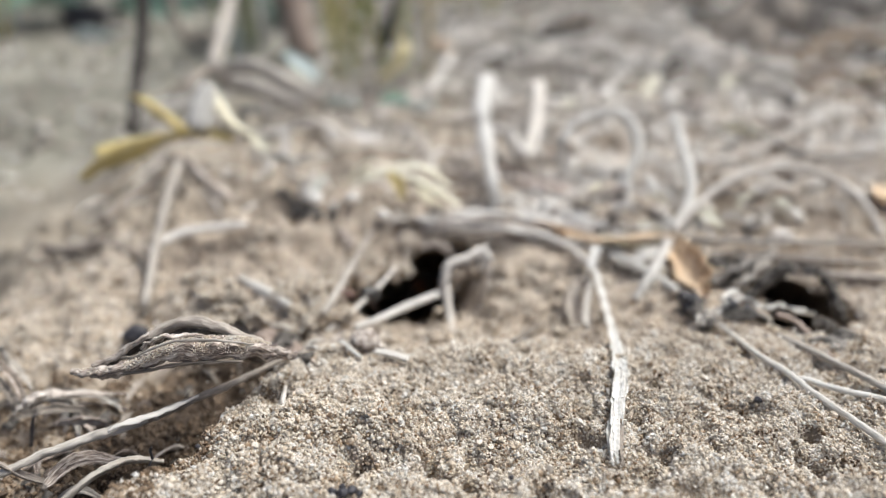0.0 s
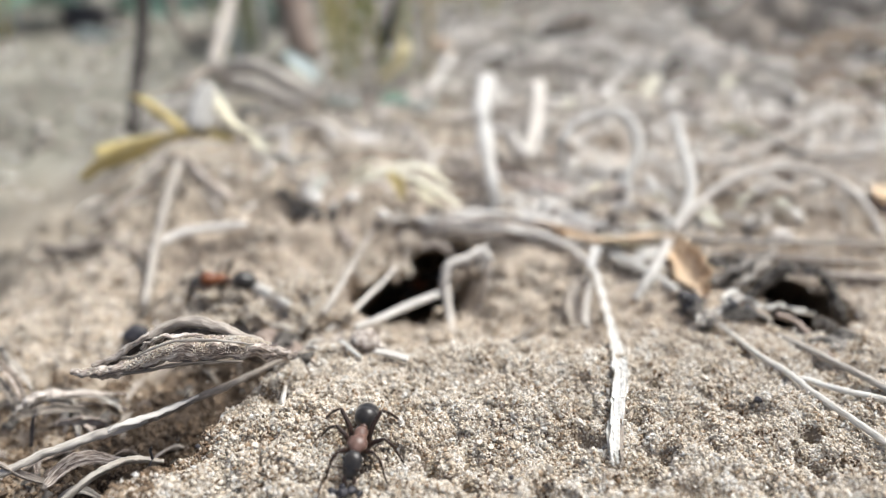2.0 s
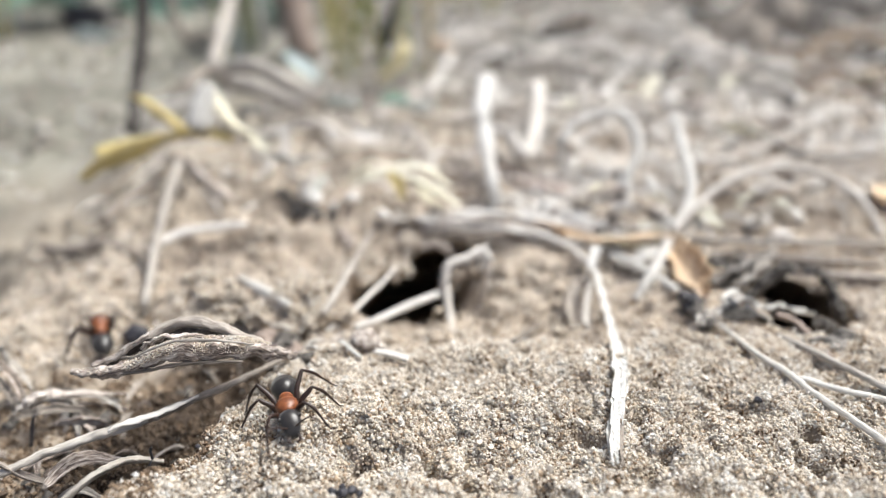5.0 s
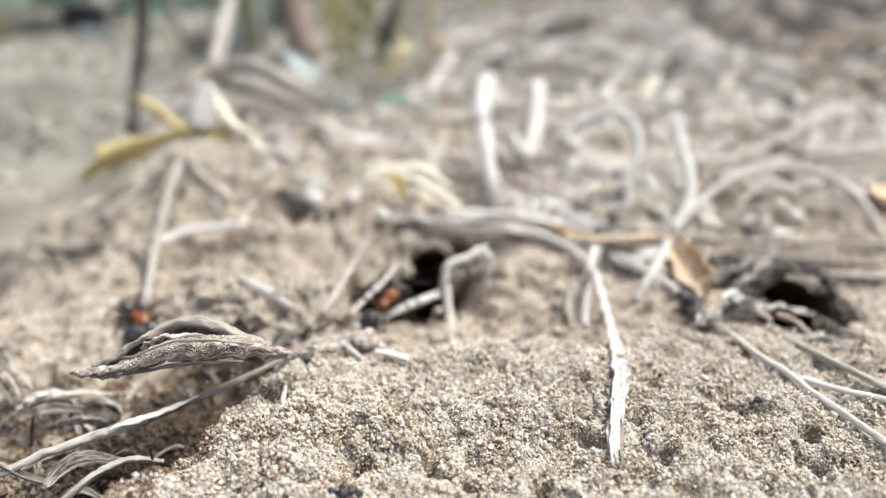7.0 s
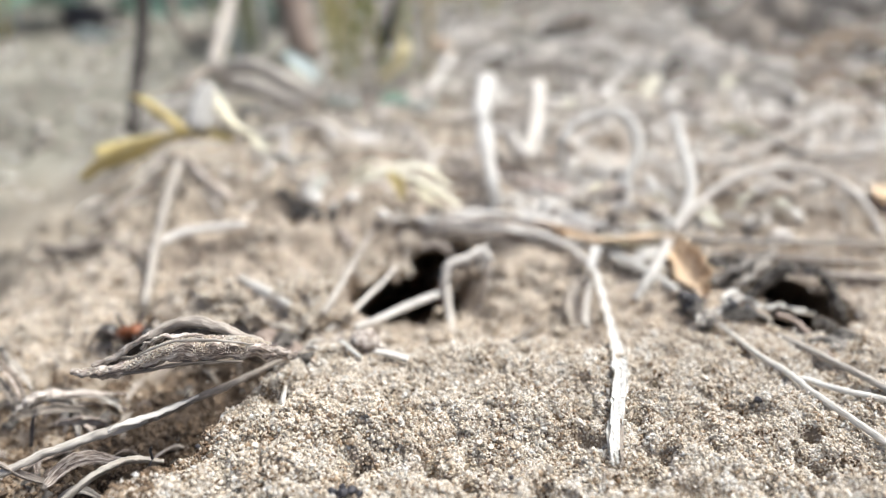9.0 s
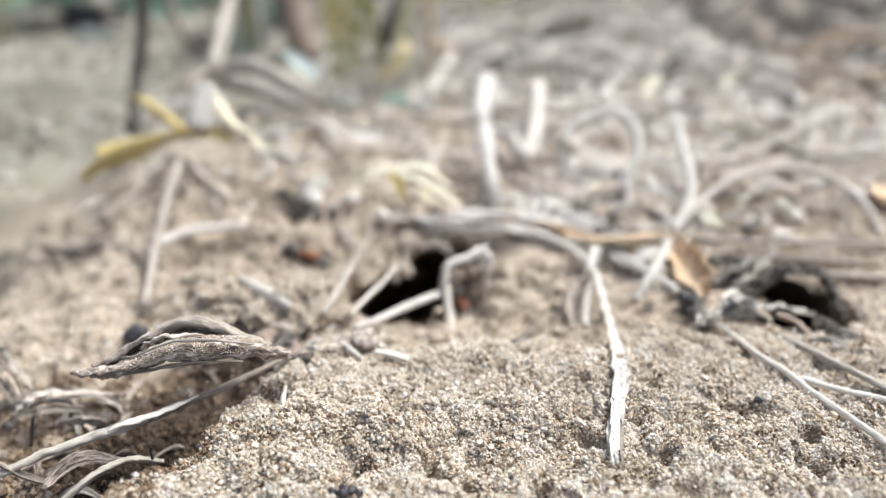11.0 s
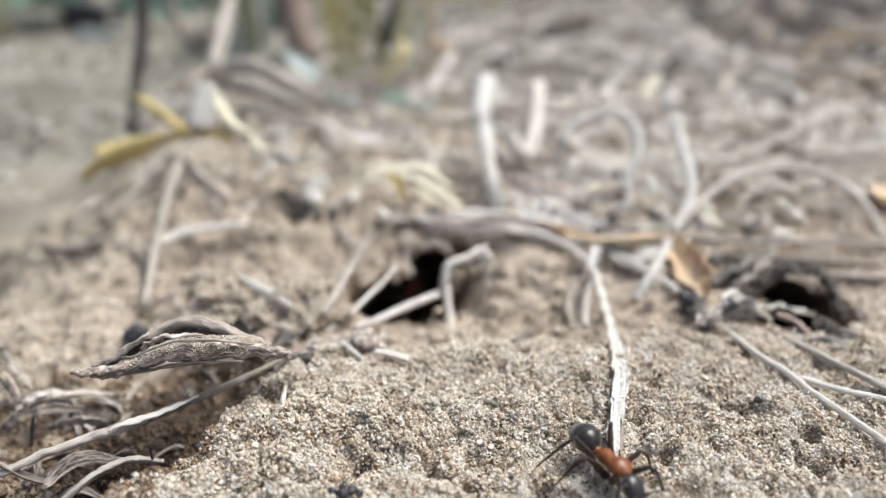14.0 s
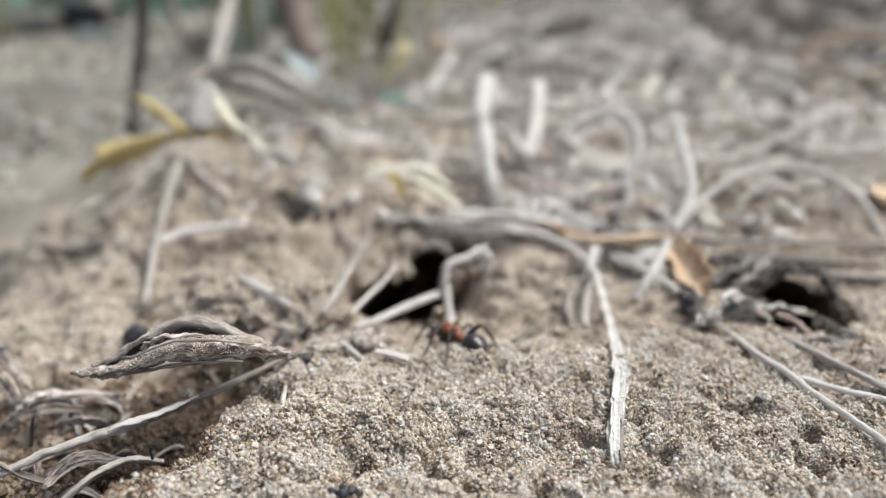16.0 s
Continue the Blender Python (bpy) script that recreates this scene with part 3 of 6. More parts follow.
def lying_stem():
    stem = empty("fallen_twig", "grey weathered dry stem lying against the mound", "stem")
    gnarl(tube("stalk", [(-28.61, 32.50, -2.04), (-26.09, 34.00, -1.46), (-23.29, 35.20, -0.94), (-21.32, 35.90, -0.65), (-18.98, 36.80, -0.27)], [0.26, 0.28, 0.3, 0.33, 0.3], GREYSTEM, stem,
               steps=12, sides=16, rough=0.03, seed=8), 0.1, 0.8, 8)
    gnarl(tube("tip", [(-19.56, 36.50, -0.35), (-17.34, 37.70, 0.05), (-14.98, 39.00, 0.43), (-13.00, 40.60, 0.60), (-10.93, 42.40, 0.76)], [0.32, 0.28, 0.24, 0.22, 0.18], BARK, stem, steps=8, sides=14, rough=0.04, seed=14), 0.08, 0.7, 14)
    blade("leaf_sheath", [(-21.68, 35.20, -0.28), (-20.31, 36.00, -0.03), (-18.63, 36.60, 0.23), (-16.54, 38.00, 0.43)], [0.06, 0.75, 0.7, 0.05], GREYSTEM, stem, thick=0.14, roll=25, cup=-0.4, ragged=0.08, bumpy=0.15, seed=9)
    blade("split_strip", [(-20.05, 36.60, -0.34), (-17.73, 37.60, -0.20), (-15.07, 39.20, 0.18)], [0.5, 0.6, 0.2], BARK, stem, thick=0.12, roll=50, cup=0.2, ragged=0.2, seed=10)


lying_stem()
BENT = "bent tan dry grass blade on the low ground"
tagged(blade("dry_grass", [(-22.80, 30.50, -1.72), (-21.51, 32.00, -1.18), (-20.43, 33.20, -1.18), (-19.62, 34.00, -1.55), (-18.17, 34.60, -2.30)], [0.4, 0.62, 0.66, 0.6, 0.3], DULLSTEM, thick=0.25, roll=15, cup=0.4, ragged=0.12, bumpy=0.06, seed=11, steps=14), BENT, "grass")
tagged(blade("dry_grass", [(-25.52, 33.40, -3.27), (-24.58, 34.60, -2.69), (-23.49, 35.40, -2.75), (-21.77, 36.00, -3.61)], [0.5, 1.1, 1.1, 0.4], DEADLEAF, thick=0.25, roll=-20, cup=0.3, ragged=0.1, bumpy=0.12, seed=12, steps=14), BENT, "grass")
tagged(blade("dry_grass", [(-27.85, 33.00, -0.81), (-26.79, 33.50, -2.40), (-25.37, 34.00, -3.67)], [0.4, 0.6, 0.3], BARK, thick=0.2, roll=10, cup=0.3, seed=13, steps=14), "dark bluish-grey shred of dead leaf", "leaf")


def dry_frond(tips, label, seed):
    frond = empty("dry_frond", label, "plant")
    for i, t in enumerate(tips):
        blade("leaflet", t, [0.25, 0.75, 0.6, 0.2], [DULLSTEM, DEADLEAF, BARK][i % 3], frond, thick=0.16, roll=20 - 30 * i, cup=0.4, ragged=0.3, bumpy=0.3, seed=seed + i)
    return frond


dry_frond([[(-31.93, 41.00, -3.88), (-30.85, 42.00, -3.52), (-28.94, 42.60, -3.57), (-27.74, 43.00, -4.65)], [(-31.92, 41.50, -3.76), (-30.72, 42.00, -2.99), (-29.06, 42.60, -2.99), (-24.37, 43.40, -3.61)], [(-32.16, 41.00, -4.09), (-30.15, 41.40, -3.68), (-27.97, 42.00, -3.95), (-26.46, 42.40, -5.04)], [(-31.94, 43.00, -3.67), (-29.83, 43.40, -3.44), (-27.39, 43.60, -3.81), (-25.20, 43.80, -4.52)], [(-28.42, 40.00, -3.78), (-26.84, 40.60, -3.76), (-25.47, 41.00, -4.31), (-24.81, 41.40, -5.40)]],
          "tangle of tan and grey dry leaflets beside the stem", 15)
dry_frond([[(-34.98, 46.00, -0.92), (-34.70, 46.00, -2.87), (-33.56, 45.40, -3.53), (-32.48, 44.60, -4.15)], [(-35.07, 45.00, -1.73), (-34.33, 45.00, -2.91), (-33.40, 44.40, -3.99), (-32.68, 43.40, -4.64)], [(-35.02, 44.00, -2.07), (-34.27, 44.00, -3.14), (-33.41, 43.40, -3.77), (-32.62, 42.60, -4.76)]],
          "grey-blue shrivelled leaf shreds on the sand", 25)
for i, (p, r) in enumerate(zip([[(-30.34, 39.67, -5.51), (-29.85, 40.00, -3.42), (-29.55, 40.00, -2.90)], [(-18.52, 34.00, -1.46), (-18.55, 34.00, -0.80), (-18.42, 34.00, -0.53)], [(-18.84, 33.00, -2.30), (-18.40, 33.60, -1.23)]], [0.14, 0.1, 0.08])):
    tagged(tube("rootlet", p, [r, r, r * 0.6], DARKBIT, seed=30 + i), "thin dark rootlet sticking out of the soil", "root")

# scraps of leaf and crumbs of dark soil at the foot
SCRAP = random.Random(35)
for i in range(46):
    x, y = SCRAP.uniform(-36, -20), SCRAP.uniform(27, 47)
    l, a = SCRAP.uniform(1.2, 4.2), SCRAP.uniform(0, 6.28)
    c, s = math.cos(a) * l / 2, math.sin(a) * l / 2
    pts = [(x - c, y - s, on(x - c, y - s, 0.15)), (x, y, on(x, y, SCRAP.uniform(0.3, 0.9))), (x + c, y + s, on(x + c, y + s, 0.15))]
    w = SCRAP.uniform(0.3, 1.1)
    tagged(blade("leaf_scrap", pts, [w * 0.4, w, w * 0.3], [DEADLEAF, BARK, GREYSTEM, DEADLEAF][i % 4], thick=0.15, roll=SCRAP.uniform(-50, 50), cup=0.3, ragged=0.25, bumpy=0.2, seed=900 + i, steps=5),
           "brown scrap of dead leaf on dark soil", "leaf", "leaf scraps")
for i in range(34):
    x, y, s = SCRAP.uniform(-36, -19), SCRAP.uniform(27, 48), SCRAP.uniform(0.3, 1.0)
    gnarl(stone((x, y, on(x, y, s * 0.1)), s * 0.7, "dark brown crumb of soil", ROTBARK_AND_SHADE, "soil_crumb", seed=950 + i, rough=0.8, flat=0.6, group="soil crumbs"), 0.3, 0.5, i)

# ---- the frayed white straw that bows over from the hole's rim ----
def frayed_straw():
    st = empty("frayed_straw", "bleached white frayed straw with a bowed grey stalk", "straw")
    tube("stalk", [(-2.31, 72.00, -2.34), (2.94, 71.90, -2.29), (7.65, 70.90, -2.05), (11.05, 69.30, -2.21), (13.48, 66.00, -2.12), (14.72, 59.60, -1.44)], [0.3, 0.4, 0.42, 0.36, 0.34, 0.34], GREYSTEM, st, sides=11, rough=0.14, seed=41)
    # the white husk steps out in barbs along both rims
    blade("husk", [(14.63, 59.50, -1.27), (14.45, 54.00, -1.58), (13.86, 48.50, -1.11), (12.83, 42.60, 0.42), (12.27, 39.60, 0.80), (11.52, 37.00, 0.84), (11.07, 34.90, 0.66), (10.50, 32.70, 0.73), (10.33, 31.30, 0.60)], [0.62, 0.62, 0.72, 0.95, 1.0, 0.58, 0.48, 0.36, 0.1], HUSK, st,
          thick=0.14, roll=18, twist=-16, cup=0.3, ragged=0.1, bumpy=0.1, steps=22, seed=42, across=8, teeth=0.32, pitch=2.6)
    blade("husk", [(14.29, 48.30, -1.20), (13.21, 42.40, 0.36), (12.62, 39.40, 0.75), (11.85, 36.80, 0.81), (11.38, 34.70, 0.65)], [0.1, 0.46, 0.5, 0.34, 0.06], HUSK, st,
          thick=0.13, roll=-22, twist=26, cup=0.35, ragged=0.12, bumpy=0.12, steps=22, seed=50, across=8, teeth=0.36, pitch=2.0)
    blade("husk", [(11.90, 39.35, 0.79), (11.17, 36.75, 0.85), (10.72, 34.65, 0.69), (10.16, 32.45, 0.78), (10.00, 31.05, 0.67)], [0.1, 0.34, 0.28, 0.26, 0.05], HUSK, st,
          thick=0.12, roll=24, twist=-20, cup=0.3, ragged=0.15, bumpy=0.1, steps=20, seed=53, across=6, teeth=0.36, pitch=1.6)
    blade("husk", [(11.91, 37.10, 0.57), (11.45, 35.00, 0.40), (10.86, 32.80, 0.46), (10.69, 31.40, 0.34)], [0.08, 0.24, 0.22, 0.05], BARK, st,
          thick=0.12, roll=-10, twist=14, cup=0.3, ragged=0.15, bumpy=0.1, steps=20, seed=57, across=6, teeth=0.3, pitch=1.5)
    blade("splinter", [(12.04, 42.20, -0.00), (11.48, 40.20, 0.11), (11.37, 38.40, 0.12)], [0.2, 0.5, 0.06], HUSK, st, thick=0.14, roll=20, cup=0.2, ragged=0.2, seed=43, teeth=0.3, pitch=1.0, steps=12)
    blade("splinter", [(13.36, 42.00, 0.39), (13.01, 39.80, 0.26), (12.36, 38.00, 0.15)], [0.16, 0.4, 0.05], HUSK, st, thick=0.14, roll=-30, cup=0.2, ragged=0.2, seed=44, teeth=0.3, pitch=1.0, steps=12)
    blade("splinter", [(11.08, 36.40, 0.30), (10.42, 34.40, 0.36), (10.25, 33.20, 0.19)], [0.14, 0.34, 0.08], HUSK, st, thick=0.12, roll=30, cup=0.2, ragged=0.3, seed=45, teeth=0.35, pitch=0.8, steps=12)
    tube("fibre", [(12.39, 39.00, 0.62), (11.75, 36.00, 0.39), (10.97, 33.20, 0.28), (10.75, 31.90, -0.09)], [0.09, 0.12, 0.11, 0.05], BARK, st, seed=47, rough=0.2)
    tube("fibre", [(11.22, 36.30, 0.14), (10.59, 33.80, 0.20), (10.18, 32.40, -0.11), (9.92, 31.60, -0.57)], [0.06, 0.08, 0.07, 0.03], GREYSTEM, st, seed=48, rough=0.2)
    tube("fibre", [(10.23, 33.00, 0.01), (9.91, 31.80, -0.45), (9.75, 30.90, -1.05)], [0.05, 0.06, 0.02], GREYSTEM, st, seed=51, rough=0.2)
    blade("leaf_stub", [(14.28, 59.40, -1.21), (15.02, 61.20, -0.72), (15.53, 62.80, -0.31)], [0.8, 1.15, 0.9], HUSK, st, thick=0.3, roll=20, cup=0.4, ragged=0.1, seed=48)
    blade("husk_flap", [(14.11, 59.00, -1.37), (13.08, 58.40, -2.03), (12.18, 56.40, -3.05), (12.17, 54.00, -4.02), (12.27, 52.40, -4.86)], [0.4, 1.0, 1.5, 1.2, 0.3], BARK, st, thick=0.16, roll=-10, cup=0.5, ragged=0.22, bumpy=0.3, seed=49)
    blade("husk_flap", [(14.26, 58.60, -1.53), (13.62, 57.00, -2.48), (13.06, 54.60, -3.49), (12.99, 52.80, -4.16)], [0.2, 0.6, 0.7, 0.2], GREYSTEM, st, thick=0.14, roll=25, cup=0.4, ragged=0.25, bumpy=0.2, seed=54)


frayed_straw()

# ---- in and round the nest hole ----
def forked_twig():
    tw = empty("forked_twig", "pale forked twig propped across the nest hole", "twig")
    tube("shaft", [(-7.69, 51.50, -2.74), (-5.74, 53.00, -2.80), (-2.87, 56.50, -3.29), (0.22, 59.50, -3.65)], [0.26, 0.3, 0.33, 0.32], STRAW, tw, seed=51, sides=10)
    gnarl(tube("crook", [(0.33, 58.60, -4.02), (0.22, 59.20, -2.78), (0.33, 59.60, -1.44), (0.88, 60.00, -0.79), (2.42, 60.50, -0.43), (4.03, 61.00, 0.06), (4.41, 61.00, -1.55), (4.26, 61.40, -3.68), (3.99, 62.50, -6.62)], [0.36, 0.42, 0.46, 0.45, 0.44, 0.42, 0.42, 0.36, 0.26], GREYSTEM, tw, steps=9, seed=52, sides=14, rough=0.07), 0.16, 0.8, 52)
    gnarl(tube("prop", [(0.44, 59.20, -2.78), (0.49, 57.80, -4.18), (0.75, 56.00, -4.97), (0.87, 53.40, -4.67)], [0.42, 0.36, 0.3, 0.3], GREYSTEM, tw, seed=53, rough=0.12), 0.12, 0.8, 53)
    for p, s, k in [((1.33, 60.30, -2.06), 0.75, 1), ((2.57, 60.80, -1.95), 0.7, 2), ((3.55, 61.20, -2.54), 0.6, 3), ((1.00, 60.00, -3.23), 0.55, 4), ((-0.43, 57.20, -4.58), 0.45, 5)]:
        gnarl(lump("stuck_sand", p, s, SAND, seed=55 + k, rough=0.8, parent=tw), 0.22, 0.6, k)


forked_twig()
NEAR_HOLE = "thin pale dry twig leaning beside the nest hole"
straw([(-7.56, 66.60, -0.56), (-8.46, 61.20, -0.72), (-9.23, 56.00, -0.72), (-10.28, 51.20, -1.18)], [0.28, 0.32, 0.32, 0.26], NEAR_HOLE, GREYSTEM, "twig", seed=61)
straw([(-4.73, 61.50, -2.06), (-5.97, 58.60, -2.33), (-7.05, 56.20, -2.38), (-8.26, 53.20, -2.40)], [0.17, 0.2, 0.22, 0.18], NEAR_HOLE, GREYSTEM, "twig", seed=62)
straw([(-11.16, 69.50, -1.62), (-10.57, 68.40, -2.20), (-9.69, 67.00, -2.61)], [0.45, 0.5, 0.4], NEAR_HOLE, DEADLEAF, "twig", seed=63)
straw([(-19.02, 57.00, -0.67), (-17.14, 55.60, -0.97), (-15.30, 54.20, -1.11), (-13.43, 52.80, -1.34)], [0.25, 0.5, 0.55, 0.3], "short splinter of dry wood on crumbly sand", STRAW, "twig", seed=64)
straw([(-10.85, 38.86, 0.48), (-10.74, 37.28, 0.29), (-10.51, 37.16, 0.05)], [0.14, 0.2, 0.12], "tiny pale straw chip on the sand", GREYSTEM, "straw", seed=65)
straw([(-7.90, 45.41, -0.11), (-6.87, 43.61, 0.28), (-6.02, 42.70, 0.20)], [0.2, 0.22, 0.12], "tiny pale straw chip on the sand", STRAW, "straw", seed=66)
tagged(blade("straw_chip", [(-5.19, 43.67, 0.14), (-3.74, 43.00, 0.29), (-2.58, 42.44, 0.18)], [0.6, 0.8, 0.4], STRAW, thick=0.2, roll=10, seed=67), "flat white straw chip on the mound's brow", "straw")
straw([(10.89, 56.40, -4.22), (8.69, 54.70, -4.77), (5.49, 45.80, -0.47)], [0.2, 0.3, 0.2], "short dark splinter on the sand", BARK, "twig", seed=68)
straw([(-2.03, 70.90, -2.68), (0.38, 70.60, -2.47), (3.50, 69.80, -2.31), (7.30, 70.40, -2.31)], [0.2, 0.34, 0.34, 0.2], "rough grey bark twig over the nest hole", BARK, "twig", seed=69)
straw([(-5.47, 73.60, -1.77), (-1.55, 73.00, -1.79), (3.64, 73.50, -1.73), (8.09, 72.50, -1.57)], [0.2, 0.26, 0.26, 0.2], "pale straw lying along the hole's upper rim", STRAW, seed=70)
straw([(0.38, 72.11, -1.41), (5.51, 72.60, -0.92), (11.17, 71.59, -1.46), (16.65, 70.24, -1.68)], [0.25, 0.32, 0.3, 0.2], "pale straw lying along the hole's upper rim", STRAW, seed=71)
straw([(-2.79, 70.06, -4.10), (-0.57, 70.18, -3.59), (1.01, 69.58, -4.57)], [0.5, 0.5, 0.4], "dark root end hanging at the hole's roof", BARK, "twig", seed=72)

RIM = random.Random(88)
for i, p in enumerate([[(-6.02, 72.21, -1.73), (-0.26, 72.43, -1.27), (6.10, 71.69, -1.50)], [(-1.52, 71.43, -1.80), (4.20, 71.81, -1.27), (9.85, 70.91, -1.84)], [(2.33, 73.48, -1.15), (8.70, 72.33, -1.22), (14.35, 71.59, -1.46)], [(-5.45, 73.53, -1.31), (-1.53, 71.90, -1.59), (2.91, 71.11, -1.94)], [(7.41, 72.00, -1.64), (12.39, 71.12, -1.66), (17.00, 68.74, -1.95)], [(6.04, 70.65, -1.87), (10.98, 69.60, -2.49), (14.86, 66.84, -2.53)], [(9.55, 74.31, -1.23), (13.27, 73.01, -1.10), (17.37, 70.87, -1.41)]]):
    straw(p, [RIM.uniform(0.2, 0.34)] * 2 + [0.15], "thin pale straw lying along the hole's upper rim", [STRAW, DEADLEAF, STRAW][i % 3], seed=730 + i)

CHIPS = random.Random(66)
for i in range(34):
    x, y = CHIPS.gauss(-12.5, 3.6), CHIPS.gauss(50, 3.2)
    l, a = CHIPS.uniform(0.5, 1.7), CHIPS.uniform(0, 6.28)
    c, s = math.cos(a) * l, math.sin(a) * l
    r = CHIPS.uniform(0.07, 0.2)
    tagged(tube("splinter_of_straw", [(x - c, y - s, on(x - c, y - s, 0.1)), (x, y, on(x, y, CHIPS.uniform(0.2, 0.6))), (x + c, y + s, on(x + c, y + s, CHIPS.uniform(0.1, 0.9)))],
                [r, r, r * 0.6], [GREYSTEM, BARK, STRAW, DEADLEAF][i % 4], seed=760 + i, steps=3, sides=7, rough=0.15), "tiny splinter of dry straw among sand crumbs", "straw", "straw splinters")

# brown soil and the shadow at the leaf's end, added as dark lumps
for i, (p, s) in enumerate(zip([(-15.32, 50.57, -3.29), (-13.78, 50.03, -3.63), (-12.47, 48.88, -3.43), (-10.24, 42.89, 0.07), (-16.08, 49.81, -3.83), (-13.25, 50.47, -3.23)], [0.9, 1.1, 0.8, 0.5, 0.9, 0.8])):
    stone(p, s, "dark brown clot for soil and shade beside the leaf", ROTBARK_AND_SHADE if i % 2 else BROWNSTEM, "root_clot", seed=700 + i, rough=0.8, flat=0.7, group="root clots")
stone((-26.94, 51.68, -3.56), 1.1, "small dark rounded pebble on the slope", DARKBIT, seed=73)
gnarl(stone((-5.97, 45.40, -0.10), 1.1, "round brown sandy seed by the hole", DEADLEAF, seed=74, flat=0.92), 0.12, 0.6, 1)
gnarl(stone((-0.79, 51.10, -3.53), 0.85, "pale round crumb of stuck sand by the hole", SAND, "sand_lump", seed=79, flat=0.95, group="sand lumps"), 0.15, 0.5, 2)
stone((-9.86, 38.62, 0.24), 0.28, "tiny glossy white grain", PEBBLE, seed=75)
stone((21.40, 37.93, 0.11), 0.26, "small dark grey grit stone", DARKBIT, seed=76)
stone((17.37, 48.32, -1.27), 0.35, "tiny glossy white grain", PEBBLE, seed=77)
stone((12.92, 52.41, -3.08), 0.25, "tiny glossy white grain", PEBBLE, seed=78)
for i, (p, s) in enumerate(zip([(-6.36, 29.79, -0.02), (-5.74, 29.60, 0.09), (-5.26, 29.82, 0.04), (-5.78, 29.91, 0.21), (-4.79, 29.65, -0.05), (-15.19, 33.35, 0.14), (4.01, 30.82, 0.05), (24.58, 30.19, 0.02), (16.10, 32.74, 0.16), (-8.70, 29.24, 0.11)], [0.28, 0.32, 0.3, 0.22, 0.2, 0.16, 0.15, 0.24, 0.14, 0.2])):
    stone(p, s, "black shiny speck of debris in the sand", DARKBIT, "debris_speck", seed=80 + i, group="black specks")

# clods of stuck sand
CLOD_SPOTS = np.random.RandomState(31)


def sand_clod(seed):
    """A lump of stuck sand with single grains standing out of it."""
    ob = lump("sand_clod", (0, 0, 0), 0.92, SAND, seed=seed, rough=0.75, sub=2, flat=0.8)
    rs, shapes = np.random.RandomState(seed), grain_shapes(8, True)
    skin = [v.co.copy() for v in ob.data.vertices]
    verts, faces = [v[:] for v in skin], [tuple(f.vertices) for f in ob.data.polygons]
    own = len(faces)
    for k in range(100):
        c = np.array(skin[rs.randint(len(skin))])
        faces += (shapes[1] + len(verts)).tolist()
        verts += (shapes[0][k % 8] * rs.uniform(0.08, 0.2) * MM + c).tolist()
    me = bpy.data.meshes.new("sand_clod")
    me.from_pydata(verts, [], faces)
    me.materials.append(SAND)
    me.materials.append(GRAIN)
    me.polygons.foreach_set("material_index", [0] * own + [1] * (len(faces) - own))
    ob.data = me
    return ob


CLODS = [sand_clod(90 + i) for i in range(5)]
for i, c in enumerate(CLODS):
    tagged(c, "crumbly tan clod of stuck sand grains", "clod", "sand clods")
    c.location = Vector((-19 - 3 * i, 55 + i, on(-19 - 3 * i, 55 + i, 0.2))) * MM
for i in range(190):
    if i < 110:
        x, y = CLOD_SPOTS.normal(-15, 7), CLOD_SPOTS.normal(55, 4.5)
    elif i < 145:
        x, y = CLOD_SPOTS.normal(12, 5), CLOD_SPOTS.normal(61, 4)
    else:
        x, y = CLOD_SPOTS.uniform(-40, 40), CLOD_SPOTS.uniform(60, 95)
    if -8 < x < 5 and 52 < y < 72:
        x -= 14
    s = float(np.clip(CLOD_SPOTS.gamma(4, 0.2), 0.35, 1.3)) * (0.55 if y < 51 else 1)
    c = copy_thing(CLODS[i % 5], pose(x * MM, y * MM, on(x, y, 0.25 * s) * MM, 0, 0, CLOD_SPOTS.uniform(0, 360)))
    c.scale = (s, s, s * 0.85)

for x, y, s in [(6.5, 62, 1.7), (7.5, 58.5, 1.5), (9.5, 63, 1.9), (5.2, 59.5, 1.1), (11, 60, 1.5)]:
    c = copy_thing(CLODS[int(s * 10) % 5], pose(x * MM, y * MM, on(x, y, 0.1) * MM, 0, 0, 77 * x))
    c.scale = (s, s, s * 0.85)

# small crumbs of grains that stick together on the brow
def sand_crumb(seed):
    rs, shapes = np.random.RandomState(seed), grain_shapes(8)
    verts, faces = [], []
    for k in range(26):
        c = rs.normal(0, 1, 3) * (0.2, 0.17, 0.1)
        faces += (shapes[1] + len(verts)).tolist()
        verts += ((shapes[0][k % 8] * rs.uniform(0.07, 0.135) + c) * MM).tolist()
    return tagged(mesh_object("sand_crumb", verts, faces, GRAIN, smooth=False), "small crumb of stuck tan sand grains", "clod", "sand crumbs")


CRUMBS = [sand_crumb(190 + i) for i in range(6)]
BROW = random.Random(19)
for i in range(150):
    x, y = BROW.uniform(-17, 27), BROW.uniform(28.5, 49)
    if x < -17.5 + min(y - 33, 12) * 0.62 + 1:
        x += 12
    m = pose(x * MM, y * MM, on(x, y, 0.12) * MM, BROW.uniform(0, 40), BROW.uniform(0, 40), BROW.uniform(0, 360))
    c = copy_thing(CRUMBS[i % 6], m) if i > 5 else CRUMBS[i]
    c.matrix_world = m
    k = BROW.uniform(0.7, 1.5)
    c.scale = (k, k, k)

